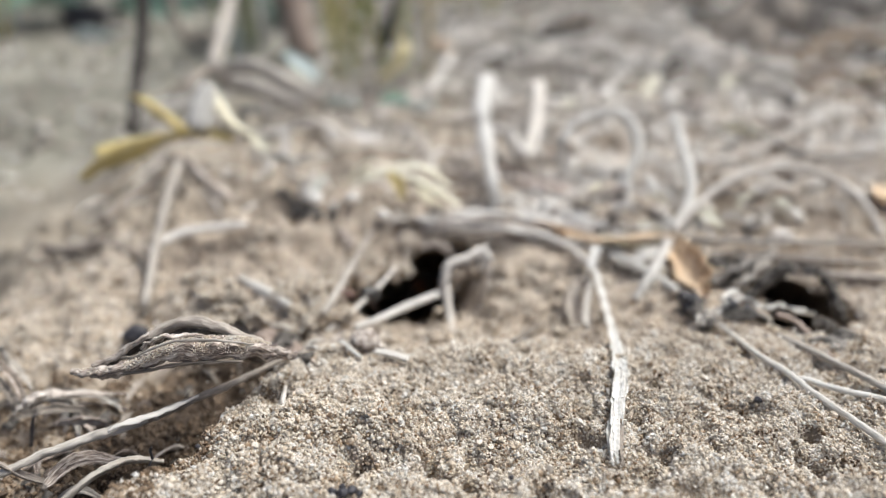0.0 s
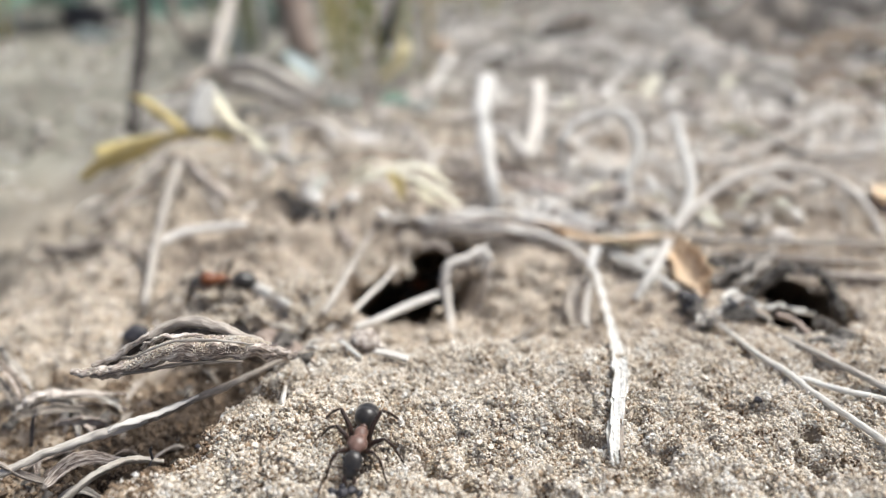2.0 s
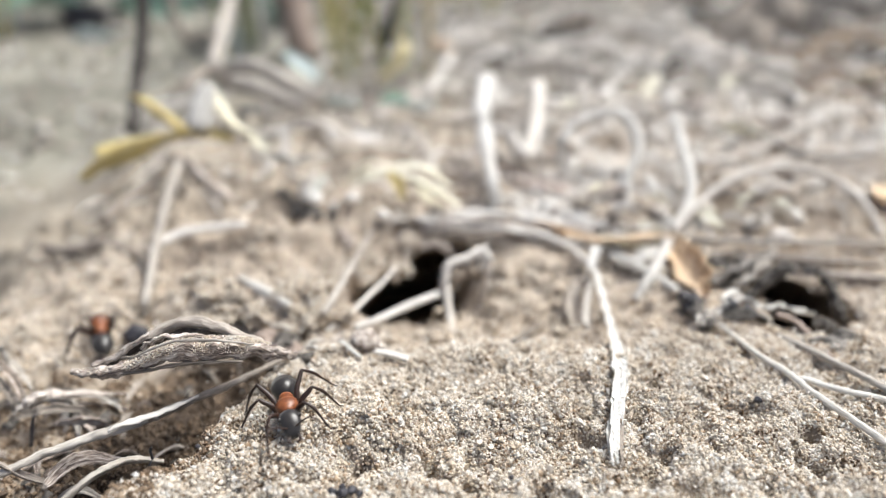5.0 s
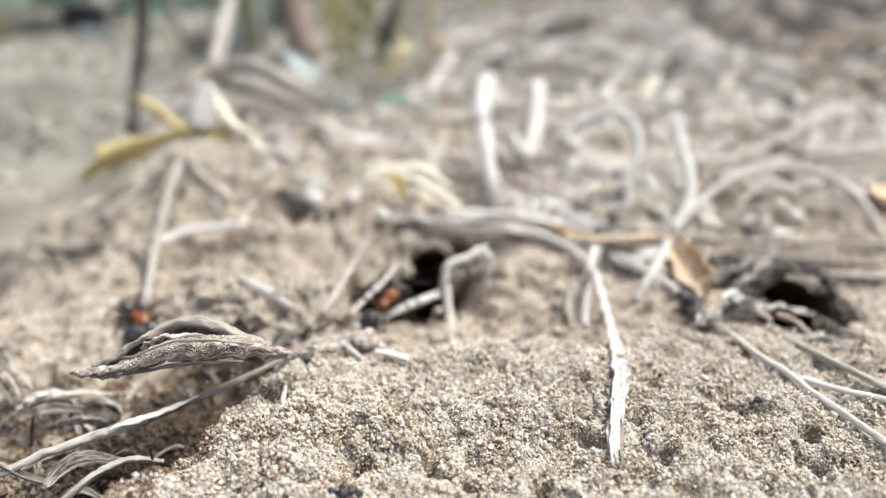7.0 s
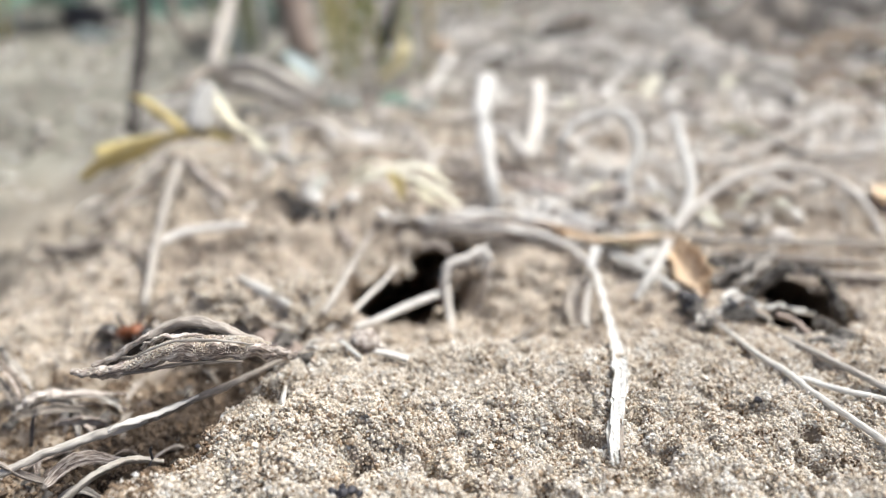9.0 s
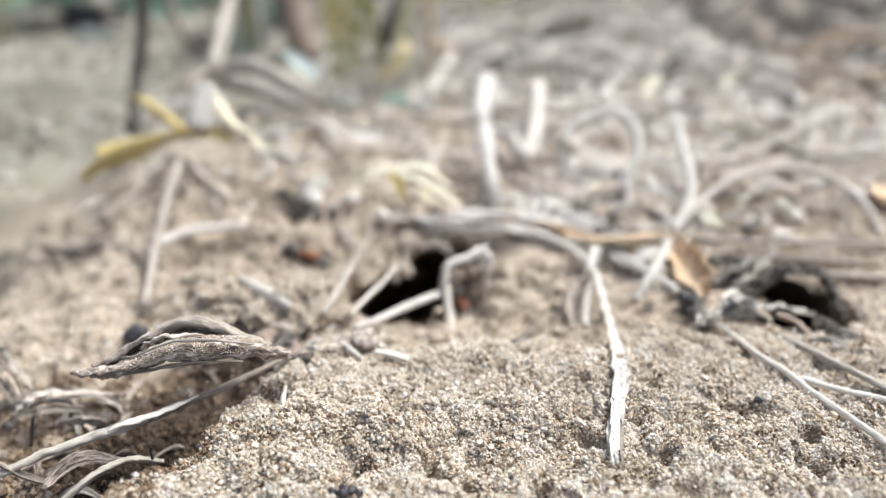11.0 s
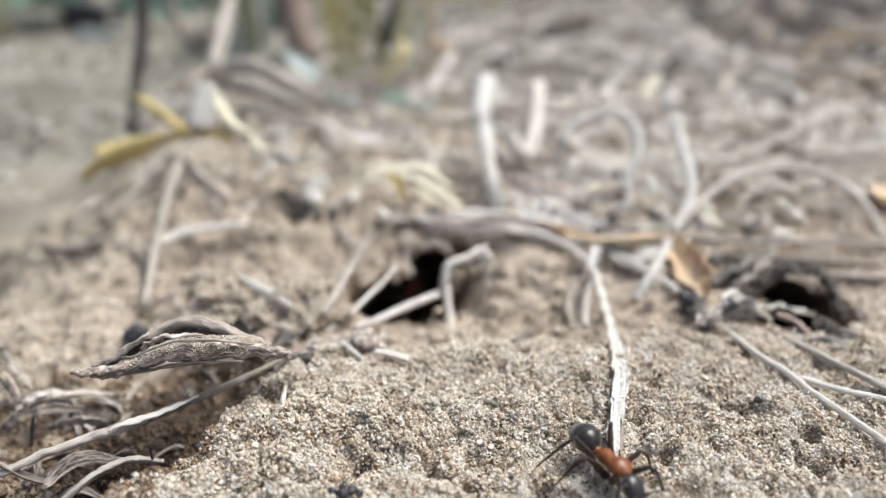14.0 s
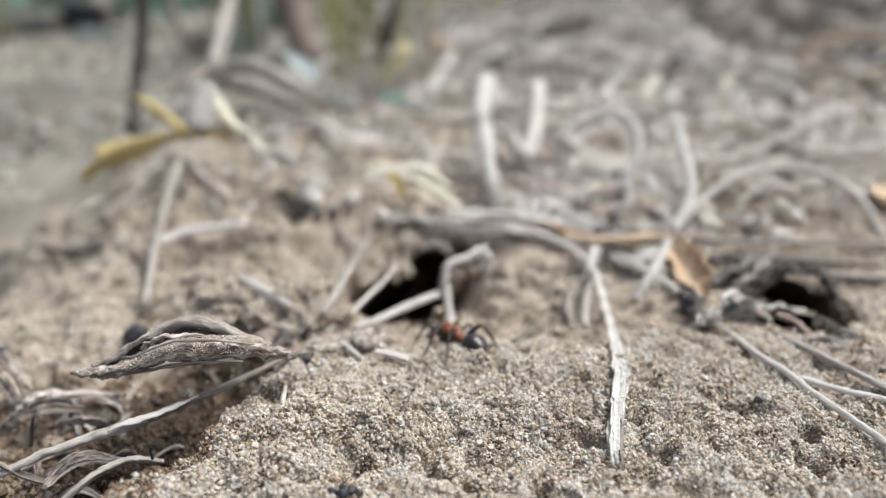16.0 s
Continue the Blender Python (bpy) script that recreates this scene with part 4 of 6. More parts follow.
for i, (p, s) in enumerate(zip([(7.18, 64.13, -5.04), (9.70, 65.53, -4.71), (8.17, 59.52, -5.07), (5.91, 57.73, -5.16), (10.60, 61.84, -4.90), (12.79, 60.64, -4.55), (17.67, 72.40, -1.32), (20.12, 70.40, -1.62), (23.12, 74.08, -0.42), (14.21, 65.85, -4.06), (20.34, 77.59, -0.63), (11.08, 58.48, -4.90)], [2.1, 1.7, 1.9, 1.3, 1.5, 1.4, 1.6, 1.4, 1.8, 1.6, 1.7, 1.2])):
    stone(p, s, "pale crumbly lump of stuck sand by the hole", SAND, "sand_lump", seed=240 + i, flat=0.7, rough=0.75, group="sand lumps")

for i, (p, s) in enumerate([((7.31, 65.80, -4.58), 1.7), ((9.28, 67.50, -4.22), 1.9), ((6.56, 61.70, -5.15), 1.5), ((8.14, 62.10, -4.72), 1.8), ((9.89, 62.60, -4.01), 1.6), ((6.87, 57.60, -5.07), 1.3), ((8.81, 58.00, -4.62), 1.5), ((11.23, 64.30, -3.26), 1.6), ((11.33, 60.50, -4.15), 1.4)]):
    gnarl(stone(p, s, "pale crumbly lump of stuck sand by the hole", SAND, "sand_lump", seed=260 + i, flat=0.65, rough=0.7, group="sand lumps"), 0.3, 0.9, i)

BANK = random.Random(57)
for x, y, s in [(-5.1, 67.5, 1.50), (-3.9, 70.5, 1.40), (-8.6, 65.0, 1.50), (-8.0, 68.5, 1.60), (-2.5, 71.3, 0.90), (-10.5, 66.5, 1.40), (5.8, 65.0, 1.20), (6.2, 61.0, 1.30), (5.2, 57.5, 1.10), (4.6, 55.0, 0.90), (6.6, 58.0, 1.20), (-1.2, 52.6, 0.70), (-2.5, 52.2, 0.60), (-4.0, 52.4, 0.55), (-4.7, 51.8, 0.50)]:
    c = copy_thing(CLODS[BANK.randrange(5)], pose(x * MM, y * MM, on(x, y, 0.25 * s) * MM, BANK.uniform(-20, 20), BANK.uniform(-20, 20), BANK.uniform(0, 360)))
    c.scale = (s, s, s)

PALE = random.Random(55)
for i in range(34):
    x, y = PALE.uniform(3, 26), PALE.uniform(70, 96)
    l, a = PALE.uniform(2.5, 7), PALE.gauss(0.3, 0.7)
    c, s = math.cos(a) * l, math.sin(a) * l
    r = PALE.uniform(0.16, 0.34)
    straw([(x - c, y - s, on(x - c, y - s, 0.2)), (x, y, on(x, y, PALE.uniform(0.5, 1.4))), (x + c, y + s, on(x + c, y + s, 0.2))], [r, r, r * 0.7],
          "thin bleached straw lying in the litter", [STRAW, STRAW, DEADLEAF][i % 3], seed=800 + i, group="bleached straws", steps=4, sides=7)

# ---- behind the hole: leaning straws, sprigs and seed fluff ----
straw([(6.28, 76.91, -2.02), (5.79, 78.00, 1.02), (5.12, 85.00, 4.83), (5.09, 88.00, 6.18)], [0.75, 0.8, 0.9, 0.95], "upright bleached straw stump standing in the litter", HUSK, seed=101, nodes=1)
straw([(4.81, 86.60, 5.83), (5.28, 91.00, 7.64), (6.15, 95.00, 9.13)], [1.15, 1.3, 1.25], "split white top of a broken straw", HUSK, seed=102)
straw([(14.17, 104.00, 6.40), (12.79, 94.00, 3.77), (10.56, 86.00, 0.53)], [1.1, 1.1, 0.9], "short bleached straw leaning in the litter", GREYSTEM, seed=103)
straw([(8.32, 86.00, 4.90), (9.17, 85.00, 3.13), (10.85, 84.00, 1.82)], [0.9, 1.0, 0.8], "short bleached straw leaning in the litter", seed=104)
straw([(-31.73, 80.00, 2.88), (-31.51, 75.50, 1.25), (-31.09, 71.00, -0.38), (-30.13, 65.50, -1.88), (-28.13, 56.50, -3.72)], [0.45, 0.52, 0.52, 0.5, 0.4], "grey-brown stick lying down the slope", DULLSTEM, "twig", seed=105)
straw([(-31.16, 66.00, -2.26), (-28.72, 69.20, -1.89), (-24.77, 70.60, -1.71), (-21.84, 71.00, -1.61)], [0.3, 0.44, 0.46, 0.36], "pale straw lying on the sandy slope", seed=106)
straw([(-49.40, 74.71, -5.76), (-42.46, 70.70, -4.55), (-37.61, 70.33, -3.53), (-32.01, 67.65, -4.44)], [0.35, 0.45, 0.4, 0.3], "dark brown twig half sunk in sand", BARK, "twig", seed=107)
straw([(-32.94, 67.76, -4.22), (-30.68, 63.75, -4.30), (-28.02, 55.82, -4.24)], [0.5, 0.5, 0.4], "dark brown twig half sunk in sand", BARK, "twig", seed=108)
straw([(-36.35, 86.00, 0.61), (-32.61, 84.00, 1.44), (-28.49, 80.00, -0.09), (-25.03, 77.00, -1.04)], [0.4, 0.5, 0.5, 0.35], "tan bent grass stalk over crumbly sand", DEADLEAF, "straw", seed=109)
straw([(-39.17, 73.04, -2.31), (-37.50, 79.15, -1.24), (-36.57, 85.28, -0.91)], [0.6, 0.7, 0.5], "dark brown twig half sunk in sand", BARK, "twig", seed=110)


def sprig(label, lobes, mats, seed, lean=None):
    s = empty("leafy_sprig", label, "plant")
    for i, (pts, w) in enumerate(lobes):
        blade("leaflet", pts, w, mats[i % len(mats)], s, thick=0.3, roll=25 * (-1) ** i if lean is None else lean[i], cup=0.35, ragged=0.1, seed=seed + i)
    return s


sprig("yellowing lobed leaf sprig lying on the litter",
      [([(-44.96, 82.00, -0.32), (-41.61, 83.00, 1.86), (-37.84, 84.00, 3.30), (-33.60, 85.00, 4.46)], [1.6, 3.2, 3.0, 1.6]), ([(-43.78, 84.00, 2.71), (-40.21, 84.40, 2.88), (-35.24, 85.00, 4.02)], [1.2, 2.4, 1.8]), ([(-39.25, 88.00, 8.60), (-36.65, 87.00, 7.40), (-34.03, 86.00, 5.63), (-32.44, 85.40, 4.49)], [1.4, 2.1, 1.9, 1.4]), ([(-34.13, 85.00, 4.24), (-30.85, 85.00, 4.75), (-26.41, 84.60, 4.14)], [1.2, 2.0, 1.2]),
       ([(-44.13, 82.60, 0.81), (-40.99, 83.00, 1.41), (-37.30, 84.00, 2.41)], [0.9, 2.0, 1.6]), ([(-42.42, 83.40, 1.87), (-39.75, 83.80, 2.18), (-35.86, 84.40, 3.32)], [0.8, 2.0, 1.0])], [YELLOWLEAF], 120)
sprig("pale yellow-white leaf stalk bent on the litter",
      [([(-30.16, 89.00, 9.95), (-28.70, 87.00, 7.98), (-26.69, 85.40, 5.80), (-23.55, 84.00, 4.32)], [1.3, 2.1, 2.0, 1.7]), ([(-23.81, 84.00, 4.47), (-21.44, 82.00, 3.36), (-19.04, 80.00, 2.45)], [1.4, 1.2, 0.8])], [CREAMLEAF], 130)
for p, r in [([(-36.93, 100.00, 6.66), (-35.93, 106.00, 8.33), (-33.66, 107.00, 8.29)], 0.4), ([(-36.88, 104.00, 7.41), (-35.20, 107.00, 7.78), (-32.45, 106.00, 6.97)], 0.5), ([(-39.49, 100.00, 6.01), (-37.23, 104.00, 7.82), (-35.66, 108.00, 8.43)], 0.4)]:
    straw(p, [r, r * 1.2, r * 0.8], "thin grey-brown dead stalk in a tangle", BARK, "twig", "tangled stalks", seed=133)
straw([(-29.24, 86.50, 10.51), (-29.92, 85.20, 8.01), (-30.63, 84.00, 5.48)], [1.0, 1.5, 1.45], "pale broken stalk end in the litter", HUSK, seed=132)
sprig("pale yellow-green leaf sprig behind the hole",
      [([(-11.99, 77.00, 0.82), (-10.23, 77.40, 2.23), (-8.50, 78.00, 3.55)], [0.5, 1.5, 0.8]), ([(-9.72, 77.40, 1.80), (-6.28, 78.00, 2.43), (-3.28, 78.40, 2.65), (-0.40, 78.60, 1.94)], [0.6, 1.0, 1.0, 0.5]), ([(-5.58, 77.40, 2.23), (-3.00, 75.60, 1.77), (-0.58, 74.00, 1.00), (1.78, 72.60, 0.05)], [0.6, 1.3, 1.4, 0.6]), ([(-6.26, 77.60, 2.30), (-5.43, 76.60, 1.11), (-4.61, 75.40, -0.25)], [0.8, 1.8, 0.8]),
       ([(-3.24, 76.40, 1.19), (-2.37, 75.40, 0.17), (-0.78, 74.00, -0.67)], [0.7, 1.5, 0.7]), ([(-2.60, 78.00, 2.57), (-0.93, 77.40, 1.80), (0.66, 76.40, 0.77)], [0.4, 0.9, 0.4]), ([(-10.88, 76.60, 0.83), (-8.89, 77.00, 1.53), (-6.26, 77.40, 1.80)], [0.4, 1.0, 0.4])],
      [CREAMLEAF, CREAMLEAF, CREAMLEAF, YELLOWLEAF, CREAMLEAF, CREAMLEAF, CREAMLEAF], 140, [25, -25, 5, 10, 0, 20, -15])
sprig("silvery grey hairy leaf shreds",
      [([(-19.14, 80.00, 2.16), (-16.75, 80.00, 2.88), (-13.70, 80.00, 3.59)], [0.9, 1.7, 0.9]), ([(-19.85, 84.00, 6.06), (-19.09, 82.00, 4.65), (-19.21, 79.60, 3.29)], [0.7, 1.2, 0.8]), ([(-18.87, 79.00, 2.08), (-17.42, 78.00, 1.16), (-15.66, 77.40, 0.81)], [0.7, 1.5, 0.9]), ([(-15.15, 79.00, 2.08), (-15.83, 77.60, 0.81), (-16.53, 76.00, -0.50)], [0.6, 1.6, 0.8]), ([(-21.78, 82.00, 3.36), (-19.11, 80.60, 2.96), (-17.32, 79.00, 2.08)], [0.8, 1.6, 0.6]), ([(-13.78, 78.60, 1.51), (-14.69, 77.60, 0.81), (-15.08, 76.60, -0.23)], [0.5, 1.0, 0.4])],
      [HUSK, STRAW, GREYSTEM, GREYSTEM, STRAW, PALEGREEN], 150)
sprig("pale curled shreds under the grass tuft", [([(-13.90, 92.00, 4.25), (-10.92, 91.00, 3.60), (-7.83, 90.00, 3.11)], [1.0, 2.2, 1.2]), ([(-12.20, 89.00, 3.57), (-9.90, 88.00, 3.10), (-8.27, 88.00, 3.25)], [0.8, 1.6, 0.7])], [STRAW], 156)
for i, (p, s) in enumerate([((-15.09, 75.50, -0.22), 1.05), ((-10.61, 75.50, -0.15), 0.85), ((-6.96, 73.00, -1.23), 0.75), ((-16.21, 76.50, 0.30), 0.60), ((-12.76, 75.00, -0.80), 0.50)]):
    gnarl(stone(p, s, "pale woolly tuft of seed fluff in the litter", HUSK if i != 1 else STRAW, seed=158 + i, group="seed tufts", name="seed_tuft"), 0.25, 0.6, i)
# dark lumps below the pale tufts
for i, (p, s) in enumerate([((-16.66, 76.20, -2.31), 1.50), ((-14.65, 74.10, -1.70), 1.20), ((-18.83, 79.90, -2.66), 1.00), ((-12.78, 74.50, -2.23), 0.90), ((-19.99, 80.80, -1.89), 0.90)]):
    gnarl(stone(p, s, "dark crumb under the fluff", ROTBARK_AND_SHADE, "soil_crumb", seed=170 + i, rough=0.8, flat=0.7), 0.3, 0.8, i)
for i, (p, s) in enumerate(zip([(24.17, 71.36, -0.39), (35.68, 66.76, -1.16), (34.13, 69.77, -0.86), (10.50, 76.83, -1.41), (22.66, 50.18, -0.78)], [1.2, 1.2, 1.0, 0.9, 0.8])):
    stone(p, s, "pale whitish pebble lying in the litter", PEBBLE, seed=163 + i, group="pale pebbles")

# ---- far plants ----
straw([(-34.90, 112.00, 7.10), (-28.91, 108.00, 8.43), (-22.68, 104.00, 6.57), (-17.85, 101.00, 5.10)], [1.0, 1.25, 1.2, 0.9], "pinkish-grey dead stalk arched over the ground", DULLSTEM, "twig", seed=180)
straw([(-34.27, 108.00, 6.02), (-29.30, 105.00, 6.17), (-24.72, 103.00, 5.12), (-20.25, 101.00, 4.10)], [1.0, 1.3, 1.2, 0.9], "pinkish-grey dead stalk arched over the ground", GREYSTEM, "twig", seed=181)
sprig("blue-grey oval leaves of a low herb",
      [([(-19.07, 104.00, 4.19), (-15.88, 103.00, 4.10), (-12.55, 102.00, 4.18)], [1.4, 3.3, 1.4]), ([(-26.26, 118.00, 8.66), (-22.83, 114.00, 7.41), (-19.90, 111.00, 5.89)], [1.2, 2.6, 1.5]), ([(-31.28, 108.00, 4.79), (-25.27, 105.00, 3.94), (-19.63, 102.00, 3.67)], [1.0, 3.4, 1.6]), ([(-9.91, 108.00, 3.02), (-7.49, 109.00, 3.31), (-5.40, 110.00, 2.70)], [1.2, 2.8, 1.2]), ([(-7.31, 106.00, 2.99), (-4.31, 107.00, 2.38), (-1.24, 108.00, 2.48)], [0.8, 2.0, 0.8])], [PALEGREEN, PALEGREEN, STRAW, DARKGREEN, PALEGREEN], 190)
# flat black lumps added as the shadow beneath stalks and leaves
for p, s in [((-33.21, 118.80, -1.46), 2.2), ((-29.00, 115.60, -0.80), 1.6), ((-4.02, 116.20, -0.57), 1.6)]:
    gnarl(stone(p, s, "dark clump standing in for shade under a stalk", DARKBIT, "soil_clump", seed=195, flat=0.5, rough=0.6, group="soil clumps"), 0.4, 1.0, int(s * 10))
stone((-4.66, 115.37, -0.35), 2.0, "dark flat clump under a leaf", DARKBIT, seed=196, flat=0.4)
straw([(-46.11, 165.00, 16.57), (-43.21, 146.00, 11.78), (-39.75, 128.00, 9.21), (-36.56, 112.00, 7.46)], [1.4, 1.4, 1.35, 1.25], "tall bleached dry stalk standing among herbs", DULLSTEM, seed=200)
straw([(-42.31, 104.00, 20.80), (-42.67, 103.00, 15.61), (-43.12, 101.00, 11.26), (-43.58, 99.00, 7.70), (-42.71, 93.00, 2.70)], [0.95, 1.0, 1.0, 1.0, 0.9], "tall dark brown dry stalk", ROTBARK_AND_SHADE, "stalk", seed=201)
straw([(-34.50, 165.00, 21.20), (-33.14, 162.00, 9.78), (-30.54, 160.00, -0.69)], [3.2, 3.4, 3.6], "thick brown woody stalk among the herbs", BROWNSTEM, "stalk", seed=202)
straw([(-55.89, 150.00, 19.91), (-54.54, 148.00, 10.43), (-52.24, 146.00, 6.29)], [1.0, 1.0, 0.8], "thin dark stalk among the herbs", BARK, "stalk", seed=203)


def tuft(cx, cy, reach, tall, n, mats, label, seed, wide=(0.8, 1.6)):
    """Upright blades from one root."""
    t = empty("grass_tuft", label, "grass", "herbs behind the mound")
    rs = random.Random(seed)
    for i in range(n):
        a, l, h = rs.uniform(0, 6.28), rs.uniform(0.3, 1) * reach, rs.uniform(0.6, 1.1) * tall
        x, y = cx + rs.uniform(-1, 1) * reach * 0.35, cy + rs.uniform(-1, 1) * reach * 0.35
        z = on(x, y, -0.5)
        dx, dy = math.cos(a) * l, math.sin(a) * l
        w = rs.uniform(*wide)
        blade("blade", [(x, y, z), (x + dx * 0.25, y + dy * 0.25, z + h * 0.5), (x + dx * 0.6, y + dy * 0.6, z + h * 0.85), (x + dx, y + dy, z + h * rs.uniform(0.8, 1.1))],
              [w * 0.7, w, w * 0.9, w * 0.2], mats[i % len(mats)], t, thick=0.15, roll=rs.uniform(-60, 60), twist=rs.uniform(-50, 50), cup=0.25, steps=5, across=4, seed=seed + i)
    return t


tuft(-15.5, 139, 15, 40, 17, [GREENBLADE, YELLOWLEAF, GREENBLADE, STRAW], "olive-green grass tuft with yellowing blades", 210, (0.35, 0.8))
tuft(-6, 146, 12, 32, 9, [GREENBLADE, YELLOWLEAF, STRAW], "olive-green grass tuft with dark dead blades", 240, (0.35, 0.8))
tuft(-24, 175, 14, 36, 13, [GREENBLADE, YELLOWLEAF], "dull green grass tuft behind the mound", 260, (0.7, 1.3))
tuft(-52, 190, 14, 46, 30, [GREENBLADE, PALEGREEN, STRAW], "dull green grass tuft behind the mound", 290, (0.7, 1.5))
tuft(-138, 222, 18, 34, 18, [GREENBLADE, YELLOWLEAF, PALEGREEN], "yellow-green grass tuft on the open sand", 320, (0.8, 1.6))
tuft(12, 215, 18, 30, 14, [GREENBLADE, STRAW, YELLOWLEAF], "dull green grass tuft with dry blades", 350, (0.7, 1.4))
tuft(-2, 250, 22, 36, 16, [GREENBLADE, YELLOWLEAF], "dull green grass tuft behind the mound", 380, (0.8, 1.6))
tuft(48, 240, 22, 34, 27, [STRAW, DEADLEAF, GREENBLADE], "dry greyish grass tuft", 410, (0.7, 1.4))
tuft(105, 250, 24, 36, 30, [STRAW, BARK, GREYSTEM], "dry greyish grass tuft", 440, (0.7, 1.4))
straw([(-7.63, 140.00, 19.60), (-9.02, 139.00, 13.68), (-10.84, 138.00, 8.64), (-13.15, 137.00, 3.29)], [0.5, 1.0, 1.3, 0.6], "dark withered seed stalk in the tuft", DARKBIT, "stalk", seed=460)
tagged(blade("leaf", [(-8.60, 134.00, 10.28), (-7.59, 133.00, 6.87), (-8.89, 132.00, 3.64), (-11.94, 132.00, 1.33)], [1.2, 2.6, 2.4, 1.0], YELLOWLEAF, thick=0.3, roll=40, cup=0.3, seed=461), "yellow grass leaf bent over in the tuft", "leaf")


def broad_herb(cx, cy, size, n, mats, label, seed):
    """A low plant with wide leaves on stalks."""
    h = empty("broad_leaf_herb", label, "plant", "herbs behind the mound")
    rs = random.Random(seed)
    for i in range(n):
        a = rs.uniform(0, 6.28)
        l, t = size * rs.uniform(0.7, 1.2), size * rs.uniform(0.5, 1.1)
        z = on(cx, cy, -0.5)
        p = [(cx, cy, z), (cx + math.cos(a) * l * 0.4, cy + math.sin(a) * l * 0.4, z + t * 0.8), (cx + math.cos(a) * l * 0.8, cy + math.sin(a) * l * 0.8, z + t),
             (cx + math.cos(a) * l * 1.3, cy + math.sin(a) * l * 1.3, z + t * 0.75)]
        blade("leaf", p, [0.06 * size, 0.35 * size, 0.55 * size, 0.08 * size], mats[i % len(mats)], h, thick=0.4, roll=rs.uniform(-20, 20), cup=0.2, ragged=0.05, steps=6, seed=seed + i)
    return h


far_herb = empty("broad_leaf_herb", "low teal-green herb with wide leaves over a black shade clump", "plant", "herbs behind the mound")
for i, (p, w) in enumerate([([(-76.87, 226.00, 1.79), (-85.21, 228.00, 3.22), (-95.54, 232.00, 3.43), (-105.85, 236.00, 5.04)], 9), ([(-56.19, 240.00, 3.22), (-67.19, 240.00, 3.92), (-78.42, 240.00, 2.87), (-88.10, 242.00, 4.40)], 11), ([(-105.94, 236.00, 0.20), (-100.75, 236.00, 3.32), (-95.29, 238.00, 5.52), (-90.63, 240.00, 7.04)], 8), ([(-117.31, 224.00, -6.72), (-110.14, 222.00, -6.39), (-103.68, 221.00, -6.90), (-97.48, 219.00, -7.92)], 8), ([(-126.93, 240.00, 1.11), (-133.15, 242.00, 2.64), (-139.90, 244.00, 2.42), (-149.43, 248.00, 3.41)], 8)]):
    blade("leaf", p, [w * 0.2, w, w * 0.9, w * 0.15], [DARKGREEN, PALEGREEN, DARKGREEN, PALEGREEN, DARKGREEN][i], far_herb, thick=0.4, roll=[60, -60, 50, 60, -55][i], cup=0.2, ragged=0.05, steps=6, seed=465 + i)
# the black gap below the herb's leaves, added as a lump
stone((-118.30, 240.00, -1.73), 6, "black clump standing in for the shade under a herb", DARKBIT, "soil_clump", seed=469, flat=0.6, rough=0.6)
broad_herb(-124, 244, 20, 9, [DARKGREEN, DARKGREEN, PALEGREEN], "low dark green broad-leaved herb", 480)
broad_herb(-52, 222, 20, 8, [PALEGREEN, DARKGREEN], "low grey-green broad-leaved herb", 490)
broad_herb(-190, 330, 44, 9, [DARKGREEN, PALEGREEN], "low grey-green broad-leaved herb", 500)
broad_herb(-40, 330, 40, 9, [DARKGREEN, GREENBLADE], "low dark green broad-leaved herb", 510)
broad_herb(45, 345, 44, 8, [DARKGREEN, GREENBLADE], "low dull green broad-leaved herb", 520)
broad_herb(140, 350, 44, 8, [GREENBLADE, BROWNSTEM], "low dull brownish herb", 530)
for i, (x, y, s) in enumerate([(86, 186, 8), (70, 192, 6), (57, 157, 5), (102, 188, 7), (28, 176, 5), (120, 170, 6), (16, 152, 4), (-118, 246, 10), (-75, 225, 6), (66, 150, 4), (92, 150, 4.5), (45, 132, 3), (112, 205, 9), (135, 215, 10), (95, 215, 9), (150, 200, 9), (128, 188, 7), (160, 235, 12), (110, 232, 11), (142, 170, 6), (75, 225, 8)]):
    stone((x, y, on(x, y, s * 0.15)), s, "dark brown clump of soil and rotted leaves", [ROTBARK_AND_SHADE, ROTBARK_AND_SHADE, BARK][i % 3], "soil_clump", seed=540 + i, flat=0.45, rough=0.6, group="soil clumps")

for i, (p, s) in enumerate([((76.64, 171.80, 2.10), 9.0), ((85.07, 175.70, 2.54), 8.0), ((68.49, 164.40, 1.54), 6.0), ((45.08, 135.80, 0.50), 3.0), ((32.02, 172.40, 2.53), 5.0)]):
    gnarl(stone(p, s, "brown mound of rotted leaves and stalks", [BARK, ROTBARK_AND_SHADE][i % 2], "soil_clump", seed=570 + i, flat=1.1, rough=0.7, group="soil clumps"), s * 0.2, s * 0.5, i)

# ---- the litter of bleached stalks ----
LOOP = "bleached white stalk bent into an arch in the litter"
straw([(16.22, 85.45, -0.82), (14.41, 82.00, 3.58), (15.76, 83.00, 6.13), (19.15, 84.00, 7.41), (21.97, 83.00, 7.47), (23.54, 81.00, 5.10), (22.21, 78.00, 2.08), (19.65, 76.55, -0.72)], [0.55, 0.6, 0.58, 0.6, 0.66, 0.7, 0.6, 0.5], LOOP, HUSK, seed=601)
straw([(28.33, 84.00, 7.27), (28.43, 80.00, 4.92), (28.34, 75.00, 2.13), (27.30, 72.00, 0.23), (25.04, 69.19, -1.28)], [0.5, 0.6, 0.62, 0.6, 0.5], LOOP, HUSK, seed=602)
